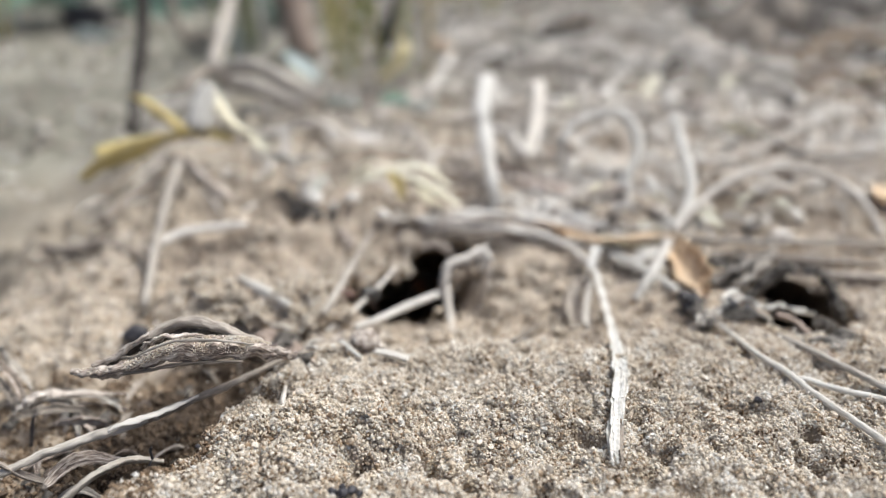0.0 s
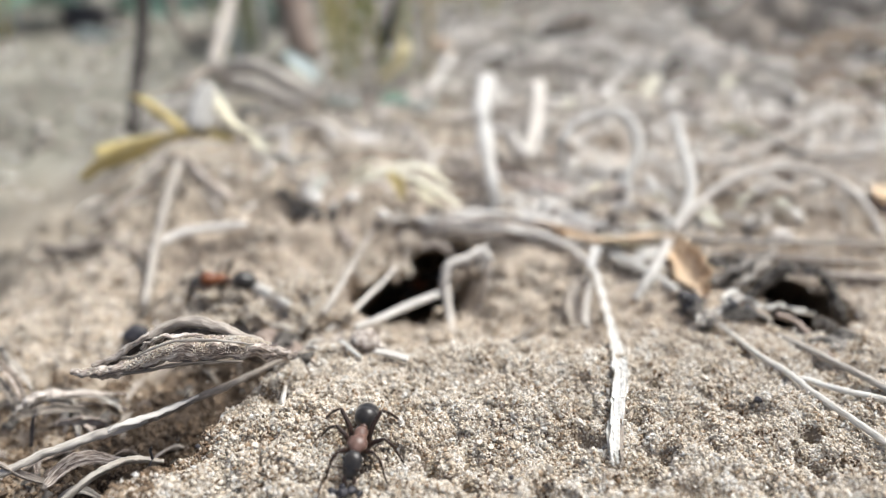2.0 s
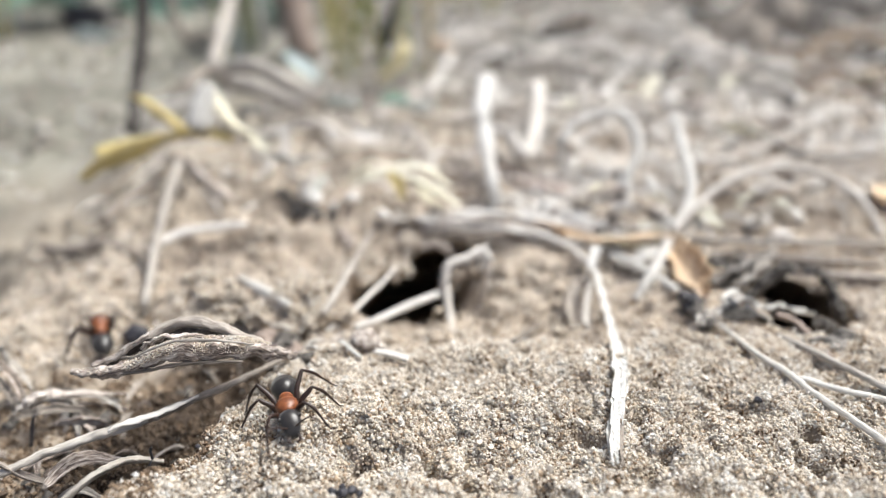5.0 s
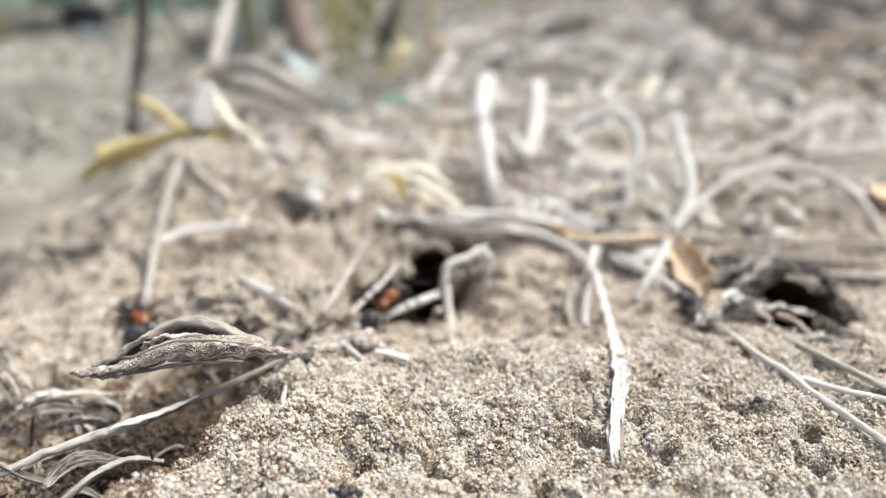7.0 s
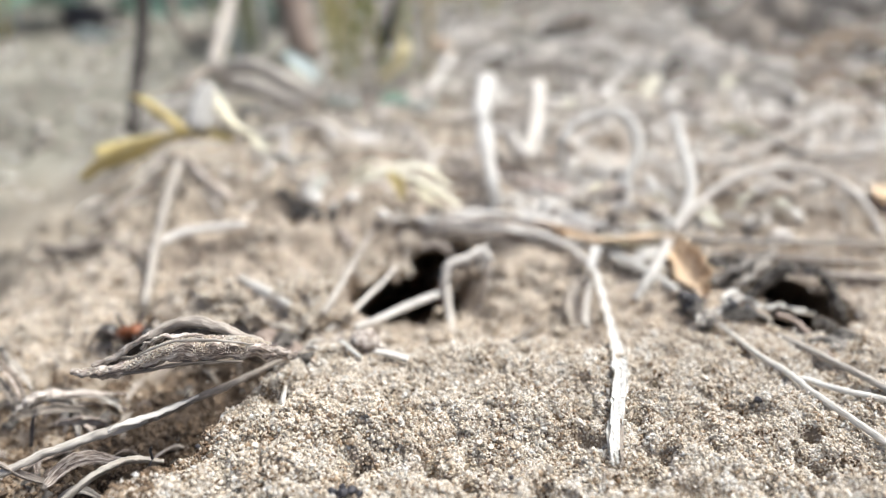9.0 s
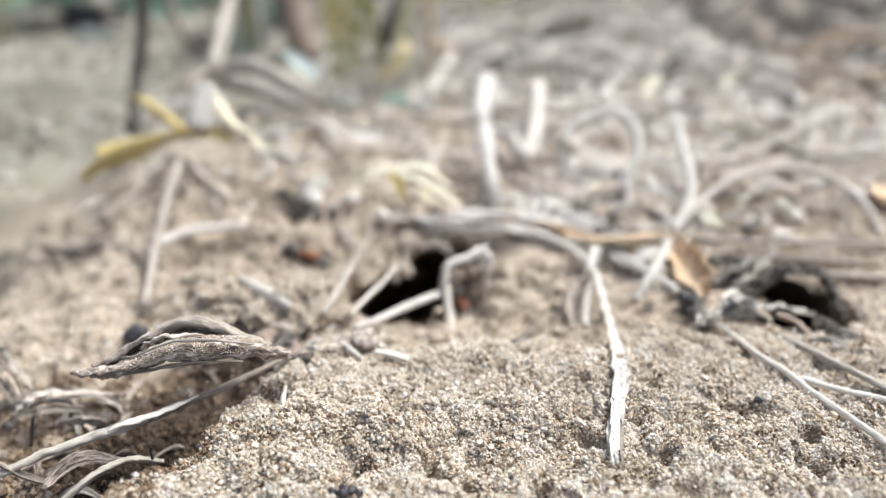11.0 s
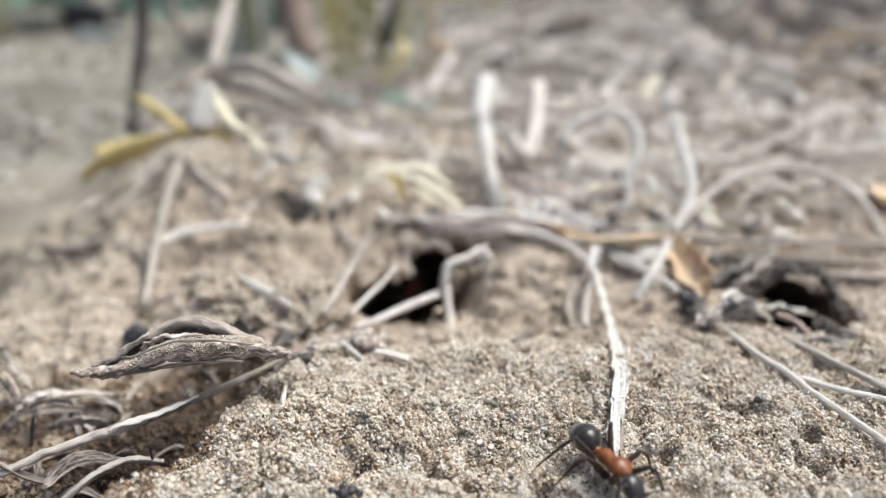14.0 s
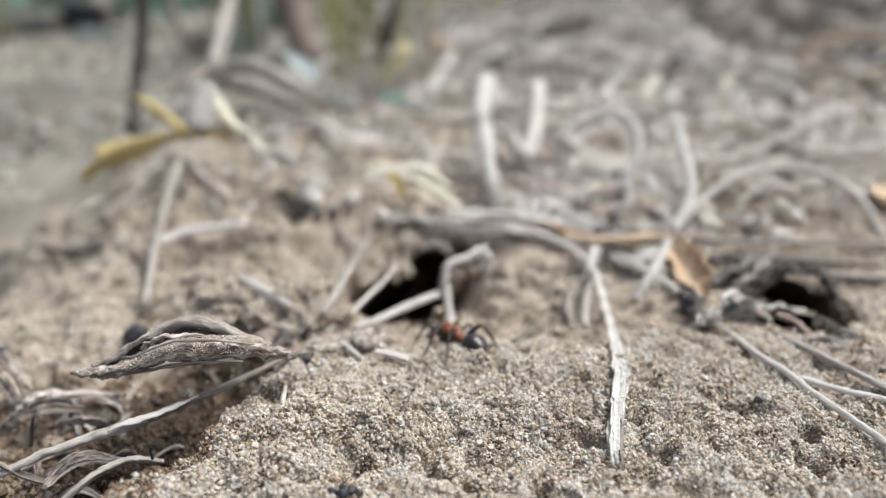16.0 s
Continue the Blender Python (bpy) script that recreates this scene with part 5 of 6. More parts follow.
straw([(24.94, 68.40, -1.39), (28.27, 71.50, 0.64), (32.92, 74.00, 2.64), (38.89, 75.00, 3.63), (43.73, 74.00, 2.77), (46.43, 71.00, 0.84), (47.07, 67.47, -1.50)], [0.4, 0.44, 0.46, 0.44, 0.44, 0.42, 0.36], "long grey stalk arching over the litter", GREYSTEM, "straw", seed=603)
straw([(24.01, 77.00, 1.67), (24.43, 74.00, 0.31), (24.74, 69.59, -0.98)], [0.5, 0.6, 0.5], LOOP, HUSK, seed=604)
straw([(32.26, 85.11, 0.53), (38.79, 86.91, 1.15), (49.29, 95.69, 1.58), (59.62, 105.12, 1.55)], [0.5, 0.6, 0.6, 0.4], "long grey stalk lying in the litter", GREYSTEM, "straw", seed=605)
straw([(44.84, 105.12, 1.55), (45.85, 89.62, 1.36), (50.65, 86.88, 0.85), (62.84, 91.23, 0.84)], [0.5, 0.6, 0.6, 0.4], "long grey stalk lying in the litter", GREYSTEM, "straw", seed=606)
straw([(18.38, 66.50, -2.23), (24.28, 65.00, -0.60), (32.58, 64.00, -0.38), (46.18, 64.00, -0.64)], [0.22, 0.3, 0.32, 0.28], "straight pale straw lying across the mound", DULLSTEM, "straw", seed=607)
straw([(27.13, 62.50, -1.18), (31.12, 61.50, -1.05), (36.18, 60.50, -0.80), (42.23, 59.50, -0.78)], [0.25, 0.4, 0.42, 0.3], "straight grey-brown stick lying across the mound", BARK, "twig", seed=608)
straw([(36.71, 59.00, -1.50), (38.96, 58.20, -1.31), (42.20, 57.00, -1.02)], [0.3, 0.42, 0.36], "straight grey-brown stick lying across the mound", BARK, "twig", seed=609)
straw([(7.81, 90.87, -0.65), (11.91, 83.23, -0.78), (16.69, 76.02, -0.79)], [0.7, 0.9, 0.6], "brown rotting stick in the litter", BARK, "twig", seed=610)
straw([(6.88, 87.30, -0.85), (10.90, 80.65, -0.71), (15.97, 77.69, -0.67)], [0.6, 0.8, 0.6], "brown rotting stick in the litter", BROWNSTEM, "twig", seed=611)
straw([(11.67, 75.69, -0.94), (14.45, 72.30, -1.28), (17.93, 70.40, -1.62)], [0.6, 0.7, 0.6], "pale straw lying in the litter", seed=612)
straw([(18.03, 65.48, -2.27), (19.30, 60.94, -1.65), (21.58, 55.67, -1.48)], [0.4, 0.48, 0.4], "pale straw lying in the litter", seed=613)
straw([(22.60, 63.07, -0.07), (20.22, 58.91, -0.96), (17.78, 56.04, -2.77)], [0.55, 0.7, 0.4], "flat pale straw leaning on a rust leaf", seed=614)
straw([(-2.44, 124.79, 0.36), (0.11, 142.96, 0.66), (2.73, 163.93, 0.60)], [1.0, 1.2, 0.9], "pale straw lying in the litter", seed=615)
tagged(blade("rust_leaf", [(23.27, 64.13, -0.19), (23.11, 59.96, -0.09), (23.53, 57.00, -0.55), (23.82, 54.91, -1.52)], [1.2, 3.0, 3.2, 0.8], ORANGELEAF, thick=0.2, roll=-30, cup=0.35, ragged=0.35, bumpy=0.7, seed=620, across=8), "rust-orange dry leaf scrap on the sand", "leaf")
tagged(blade("rust_leaf", [(10.24, 71.69, -1.50), (12.62, 70.50, -1.66), (15.02, 69.72, -1.99)], [0.8, 2.2, 0.8], ORANGELEAF, thick=0.2, roll=15, cup=0.3, ragged=0.15, seed=621), "rust-orange dry leaf scrap on the sand", "leaf")
tagged(blade("rust_leaf", [(-3.41, 180.27, 0.73), (-0.54, 170.69, 0.97), (2.12, 167.36, 0.51)], [2, 5, 2], ORANGELEAF, thick=0.3, cup=0.3, seed=622), "rust-orange dry leaf scrap in the litter", "leaf")
tagged(blade("rust_leaf", [(12.46, 163.36, 0.70), (14.38, 155.61, 1.12), (17.23, 153.23, 1.09)], [1.5, 3.5, 1.5], ORANGELEAF, thick=0.3, cup=0.3, seed=623), "rust-orange dry leaf scrap in the litter", "leaf")
tagged(blade("rust_leaf", [(52.10, 77.93, 0.33), (50.28, 73.49, 0.65), (51.47, 72.90, 0.20)], [1.5, 3, 1.5], ORANGELEAF, thick=0.3, cup=0.3, seed=624), "rust-orange dry leaf scrap in the litter", "leaf")


def seed_head():
    h = empty("withered_flower_stalk", "withered grey flower head on a pale forked stalk", "plant")
    tube("stalk", [(22.63, 48.60, -0.51), (23.30, 43.60, 0.23), (24.73, 40.40, 0.31), (25.47, 38.40, 0.22), (26.60, 35.90, 0.20), (27.59, 33.00, 0.37)], [0.2, 0.22, 0.24, 0.25, 0.24, 0.24], STRAW, h, seed=630, sides=10, rough=0.1)
    tube("side_branch", [(25.08, 40.20, 0.31), (25.74, 39.90, 0.29), (27.27, 38.80, 0.34), (30.29, 37.60, 0.27)], [0.12, 0.2, 0.2, 0.2], HUSK, h, seed=631, sides=10, rough=0.1)
    for i, (p, w) in enumerate([([(26.94, 52.00, -0.64), (27.73, 51.50, -0.74), (29.18, 52.00, -0.81), (29.81, 52.00, -1.04)], [0.2, 0.5, 0.5, 0.2]), ([(23.93, 52.00, -0.19), (25.13, 53.00, -0.20), (26.06, 53.00, -0.43)], [0.3, 0.7, 0.4]), ([(22.45, 49.50, -0.36), (23.80, 51.00, -0.16), (25.88, 52.50, -0.48), (27.45, 52.00, -0.75)], [0.2, 0.45, 0.4, 0.15]), ([(23.02, 50.00, -0.45), (24.50, 50.00, -0.78), (26.40, 50.50, -0.97), (27.62, 50.50, -1.54)], [0.3, 1.1, 1.3, 0.5]),
                                ([(21.65, 48.80, -0.37), (22.60, 50.00, -0.23), (23.95, 51.00, -0.44)], [0.3, 0.6, 0.25]), ([(30.59, 53.00, -1.63), (31.78, 53.00, -2.04), (33.03, 53.00, -2.27)], [0.2, 0.6, 0.3]), ([(20.99, 48.20, -0.37), (21.86, 49.40, -0.41), (22.92, 50.00, -0.45)], [0.5, 1.3, 0.5])]):
        gnarl(blade("petal", p, w, [HUSK, STRAW, HUSK, ROTBARK_AND_SHADE, GREYSTEM, HUSK, GREYSTEM][i], h, thick=0.2, roll=30 * (-1) ** i, twist=40, cup=0.5, ragged=0.3, bumpy=0.4, seed=632 + i), 0.15, 0.7, 632 + i)
    for i, (p, s) in enumerate(zip([(21.90, 53.20, -1.29), (21.82, 51.50, -1.13), (24.52, 51.50, -0.46), (21.61, 48.60, -0.57), (26.35, 51.50, -1.13)], [1.0, 0.75, 0.55, 0.6, 0.55])):
        gnarl(lump("shrivelled_bud", p, s, [DARKBIT, ROTBARK_AND_SHADE][i % 2], seed=648 + i, rough=0.8, parent=h), 0.2, 0.6, i)


seed_head()
straw([(27.04, 47.50, -0.84), (27.88, 43.40, 0.22), (29.24, 41.00, 0.36), (30.95, 38.40, 0.27)], [0.18, 0.23, 0.25, 0.24], "grey stalk lying on the slope by the hollow", GREYSTEM, "straw", seed=640)
straw([(28.22, 50.50, -0.75), (29.43, 49.50, -0.91), (29.46, 46.50, -0.72), (28.96, 43.00, -0.01)], [0.24, 0.26, 0.26, 0.22], "thin reddish-brown root over the hollow", BROWNSTEM, "root", seed=641)
straw([(24.84, 52.00, -1.21), (26.60, 51.50, -1.19), (27.49, 50.00, -1.00)], [0.24, 0.28, 0.2], "pale straw over the dark hollow", GREYSTEM, "straw", seed=642)
# crumbling bark round the hollow
for i, (p, w) in enumerate([([(25.02, 57.50, -1.54), (27.44, 59.00, -1.25), (29.89, 60.50, -1.04), (31.80, 61.50, -1.05)], [1.4, 3.2, 2.6, 0.8]), ([(27.88, 55.50, -2.22), (29.66, 57.00, -1.57), (31.65, 58.50, -1.17), (33.64, 60.00, -1.53)], [0.8, 2.2, 2.4, 1.0]), ([(26.98, 56.20, -1.54), (28.71, 57.60, -0.87), (30.70, 59.40, -0.48), (32.35, 61.00, -0.43)], [0.5, 0.9, 0.8, 0.4]), ([(36.19, 58.50, -1.47), (36.44, 56.50, -2.19), (35.84, 53.50, -2.81)], [0.8, 2.0, 1.6])]):
    tagged(gnarl(blade("bark_flake", p, w, [GREYBARK, ROTBARK_AND_SHADE, GREYSTEM, ROTBARK_AND_SHADE][i], thick=0.6, roll=[35, 60, 20, 50][i], cup=0.15, ragged=0.35, bumpy=0.6, seed=643 + i, steps=12), 0.3, 1.0, i),
           "grey crumbling flake of bark beside a dark hollow", "bark")
for i, (p, s) in enumerate(zip([(27.38, 61.60, -1.86), (30.27, 63.90, -2.07), (34.99, 62.10, -2.12), (33.69, 52.20, -2.89), (30.05, 45.20, -0.28), (36.75, 61.00, -2.18), (31.68, 46.50, -0.62)], [1.2, 1.0, 1.1, 0.8, 0.9, 1.0, 0.9])):
    tagged(gnarl(lump("bark_crumb", p, s, GREYBARK if i % 3 else ROTBARK_AND_SHADE, seed=720 + i, rough=0.9, flat=0.6), 0.3, 0.8, 20 + i), "grey crumb of rotten bark beside a dark hollow", "debris", "bark crumbs")
for i, p in enumerate([[(14.14, 69.80, -2.58), (16.50, 66.24, -1.98), (19.78, 65.34, -1.28)], [(18.11, 69.72, -1.72), (19.90, 65.95, -1.05), (22.60, 66.16, -0.88)], [(14.84, 66.42, -3.14), (17.24, 65.54, -1.90), (18.75, 63.23, -1.80)], [(18.11, 62.67, -2.42), (20.21, 62.53, -1.19), (22.16, 63.53, -0.92)]]):
    tagged(blade("straw_shred", p, [0.5, 1.3, 0.4], STRAW, thick=0.2, roll=20 - 15 * i, cup=0.3, ragged=0.3, bumpy=0.3, seed=740 + i), "flat bleached shred of straw in the litter", "straw")

for i, (p, w) in enumerate([([(17.02, 64.50, -1.91), (18.47, 62.00, -1.94), (20.08, 59.50, -2.01), (21.94, 56.50, -2.19)], [0.6, 1.5, 1.3, 0.5]), ([(16.70, 67.50, -1.51), (19.20, 66.50, -1.57), (22.71, 65.50, -0.83)], [0.5, 1.3, 0.6]), ([(18.78, 69.00, -0.85), (20.97, 68.00, -0.74), (23.64, 68.00, -0.27)], [0.4, 1.2, 0.5]), ([(13.20, 68.00, -2.08), (14.85, 67.00, -2.07), (16.38, 65.50, -2.28)], [0.4, 1.0, 0.4])]):
    tagged(blade("straw_shred", p, w, [HUSK, CREAMLEAF, STRAW, HUSK][i], thick=0.18, roll=[10, -15, 20, 0][i], cup=0.3, ragged=0.2, bumpy=0.2, seed=750 + i), "flat bleached shred of straw beside the rust leaf", "straw")

# many more stalks, thinning out behind
LIT = random.Random(77)
KINDS = []
for i in range(9):
    l = [14, 18, 11, 22, 9, 16, 12, 20, 8][i]
    pts = [(-l / 2, 0, 0), (-l / 6, LIT.uniform(-2, 2), LIT.uniform(0, 2)), (l / 6, LIT.uniform(-3, 3), LIT.uniform(0, 2.5)), (l / 2, LIT.uniform(-2, 2), 0)]
    r = LIT.uniform(0.26, 0.5)
    s = straw(pts, [r, r * 1.1, r, r * 0.7], "short weathered grey stalk lying in the litter", [STRAW, GREYSTEM, STRAW, BARK, GREYSTEM][i % 5], "litter_stalk", "litter of stalks", seed=650 + i, steps=5, sides=7)
    x, y = 30 + 12 * i, 135 + 9 * (i % 4)
    s.location = Vector((x, y, on(x, y, 0.5))) * MM
    KINDS.append(s)
for i in range(210):
    if i < 130:
        x, y = LIT.uniform(2, 125), LIT.uniform(92, 200)
    elif i < 165:
        x, y = LIT.uniform(-60, 30), LIT.uniform(84, 190)
    else:
        x, y = LIT.uniform(-30, 190), LIT.uniform(150, 330)
    if 15 < x < 62 and y < 112:
        y += 30
    s = copy_thing(KINDS[i % 9], pose(x * MM, y * MM, on(x, y, LIT.uniform(0.3, 1.2)) * MM, LIT.uniform(-12, 12), LIT.uniform(-14, 14), LIT.uniform(0, 360)))
    k = LIT.uniform(0.7, 1.35) 
    s.scale = (k, k, k)


def fine_litter(name, n, area, mat, label, seed, radius, length):
    """A felt of thin bent straws and flat shreds too many to count."""
    rs = np.random.RandomState(seed)
    verts, faces = [], []
    xs, ys, ls, turn = rs.uniform(area[0], area[1], n), rs.uniform(area[2], area[3], n), rs.uniform(*length, n), rs.uniform(0, 6.28, n)
    ends = [height(xs + e * np.cos(turn) * ls / 2, ys + e * np.sin(turn) * ls / 2) for e in (-1, 1)]
    for x, y, l, a, z0, z1 in zip(xs, ys, ls, turn, *ends):
        r, bow = rs.uniform(*radius), rs.normal(0, 0.12)
        flat = rs.choice([1.0, 1.0, 0.35])
        c, s = math.cos(a), math.sin(a)
        up = rs.gamma(2, 0.25)
        b = len(verts)
        for k in range(4):
            u = k / 3 - 0.5
            side = bow * l * (0.25 - u * u) * 4
            px, py = x + c * l * u - s * side, y + s * l * u + c * side
            pz = z0 + (z1 - z0) * k / 3 + 0.2 + up * (1 - 4 * u * u * 0.8)
            rr = r * (0.6 if k in (0, 3) else 1)
            w = rr / flat ** 0.7
            verts += [((px - s * w) * MM, (py + c * w) * MM, pz * MM), (px * MM, py * MM, (pz + rr * flat) * MM),
                      ((px + s * w) * MM, (py - c * w) * MM, pz * MM), (px * MM, py * MM, (pz - rr * flat) * MM)]
        for k in range(3):
            for q in range(4):
                faces.append((b + 4 * k + q, b + 4 * k + (q + 1) % 4, b + 4 * k + 4 + (q + 1) % 4, b + 4 * k + 4 + q))
        faces += [(b + 3, b + 2, b + 1, b), (b + 12, b + 13, b + 14, b + 15)]
    tagged(mesh_object(name, verts, faces, mat), label, "litter", kind="stuff")


fine_litter("fine_litter", 1500, (12, 78, 76, 118), LITTER, "felt of thin bleached straws and shreds behind the hole", 701, (0.1, 0.3), (2, 8))
fine_litter("fine_litter", 2900, (-25, 190, 100, 300), OLDLITTER, "felt of thin grey rotting straws and shreds", 702, (0.15, 0.5), (4, 14))
fine_litter("fine_litter", 350, (-45, 22, 76, 120), LITTER, "scattered thin pale straws on crumbly sand", 703, (0.08, 0.22), (2, 7))
fine_litter("fine_litter", 260, (6, 30, 70, 84), LITTER, "thin bleached straws beside the hole's upper rim", 704, (0.08, 0.2), (2, 6))
fine_litter("fine_litter", 600, (-5, 165, 105, 260), LITTER, "scattered paler straws on the rotting litter", 705, (0.2, 0.5), (4, 12))
fine_litter("fine_litter", 800, (66, 150, 98, 190), HUMUS_AND_SHADE, "dark rotting straws and shreds in the litter", 707, (0.25, 0.7), (4, 14))
tagged(blade("rust_leaf", [(12.58, 70.08, -2.02), (15.92, 66.66, -1.38), (19.41, 64.39, -0.18), (23.50, 64.33, 0.22)], [0.5, 1.3, 1.2, 0.4], ORANGELEAF, thick=0.2, roll=10, cup=0.2, ragged=0.2, bumpy=0.2, seed=625), "long cream and orange strip of dry leaf", "leaf")
tagged(blade("straw_shred", [(15.32, 66.08, -2.56), (17.75, 65.44, -1.33), (20.91, 63.23, -0.77)], [0.4, 1.2, 0.4], CREAMLEAF, thick=0.2, roll=-15, cup=0.3, ragged=0.3, bumpy=0.2, seed=626), "flat cream shred of straw in the litter", "straw")
fine_litter("fine_litter", 700, (-170, -38, 100, 250), OLDLITTER, "specks of grey litter on the open silt", 706, (0.2, 0.6), (1.5, 6))
WHITE = random.Random(91)
for i, p in enumerate([(33.72, 72.56, -0.49), (36.15, 75.88, -0.31), (35.65, 70.88, -0.87), (38.01, 73.25, -0.36), (31.92, 69.48, -1.20), (34.04, 68.50, -1.43), (24.33, 72.56, -0.49), (24.36, 69.89, -1.12), (38.87, 70.57, -1.01), (18.48, 76.65, -0.76), (16.21, 73.22, -1.18), (19.35, 71.29, -1.32), (29.29, 70.57, -1.01), (43.44, 75.88, -0.31), (43.62, 70.73, -0.94), (21.68, 69.21, -1.49)]):
    a, l, h = WHITE.uniform(0, 6.28), WHITE.uniform(1.2, 2.6), WHITE.uniform(0.6, 2.4)
    c, s = math.cos(a) * l, math.sin(a) * l
    tagged(blade("straw_shred", [(p[0] - c, p[1] - s, p[2] - 0.4), (p[0], p[1], p[2] + h * 0.7), (p[0] + c, p[1] + s, p[2] + h)], [0.5, WHITE.uniform(0.9, 1.8), 0.4], STRAW if i % 3 else CREAMLEAF,
                 thick=0.2, roll=WHITE.uniform(-50, 50), cup=0.4, ragged=0.3, bumpy=0.4, seed=860 + i, steps=5), "curled bleached shred of straw in the litter", "straw", "bleached shreds")
for i, p in enumerate([(36.50, 113.85, 1.37), (37.04, 109.10, 1.30), (40.04, 112.36, 1.37), (35.16, 117.59, 1.40), (30.54, 121.81, 1.37), (27.58, 115.35, 1.38), (40.37, 107.21, 1.25), (51.99, 126.16, 1.37), (59.96, 135.84, 1.36), (57.69, 113.85, 1.37), (70.54, 130.65, 1.41), (20.85, 111.13, 1.13), (9.68, 123.37, -0.01), (63.31, 106.69, 1.21), (49.36, 99.20, 0.88), (42.03, 97.28, 0.77), (38.26, 141.96, 1.43), (54.67, 146.67, 1.40), (21.69, 137.52, 1.23), (76.82, 127.03, 1.38)]):
    a, l, h = WHITE.uniform(0, 6.28), WHITE.uniform(2, 4.5), WHITE.uniform(0.8, 3)
    c, s = math.cos(a) * l, math.sin(a) * l
    tagged(blade("straw_shred", [(p[0] - c, p[1] - s, on(p[0] - c, p[1] - s)), (p[0], p[1], p[2] + h * 0.7), (p[0] + c, p[1] + s, on(p[0] + c, p[1] + s, h))], [0.8, WHITE.uniform(1.4, 3.0), 0.6], [STRAW, STRAW, DEADLEAF, CREAMLEAF][i % 4],
                 thick=0.25, roll=WHITE.uniform(-40, 40), cup=0.4, ragged=0.3, bumpy=0.4, seed=880 + i, steps=5), "curled bleached shred of straw in the litter", "straw", "bleached shreds")


# ---- ants ----
def loft(name, rings, mat, parent, sides=16):
    """A rounded body along x. rings: x, z of the middle, half width, half height."""
    verts, faces = [], []
    for x, z, w, h in rings:
        for k in range(sides):
            t = 2 * math.pi * k / sides
            verts.append(Vector((x, w * math.cos(t), z + h * math.sin(t))) * MM)
    for i in range(len(rings) - 1):
        for k in range(sides):
            k2 = (k + 1) % sides
            faces.append((i * sides + k, i * sides + k2, (i + 1) * sides + k2, (i + 1) * sides + k))
    faces.append(tuple(range(sides))[::-1])
    faces.append(tuple(range((len(rings) - 1) * sides, len(rings) * sides)))
    return mesh_object(name, verts, faces, mat, parent)


HIPS = [(0.75, 0.36, 1.05), (0.15, 0.36, 0.95), (-0.45, 0.36, 0.95)]
KNEES = [(1.75, 1.25, 2.15), (0.05, 1.75, 2.2), (-1.75, 1.45, 2.65)]
FEET = [(2.55, 2.05, 0.15), (-0.25, 3.15, 0.1), (-3.1, 2.75, 0.1)]


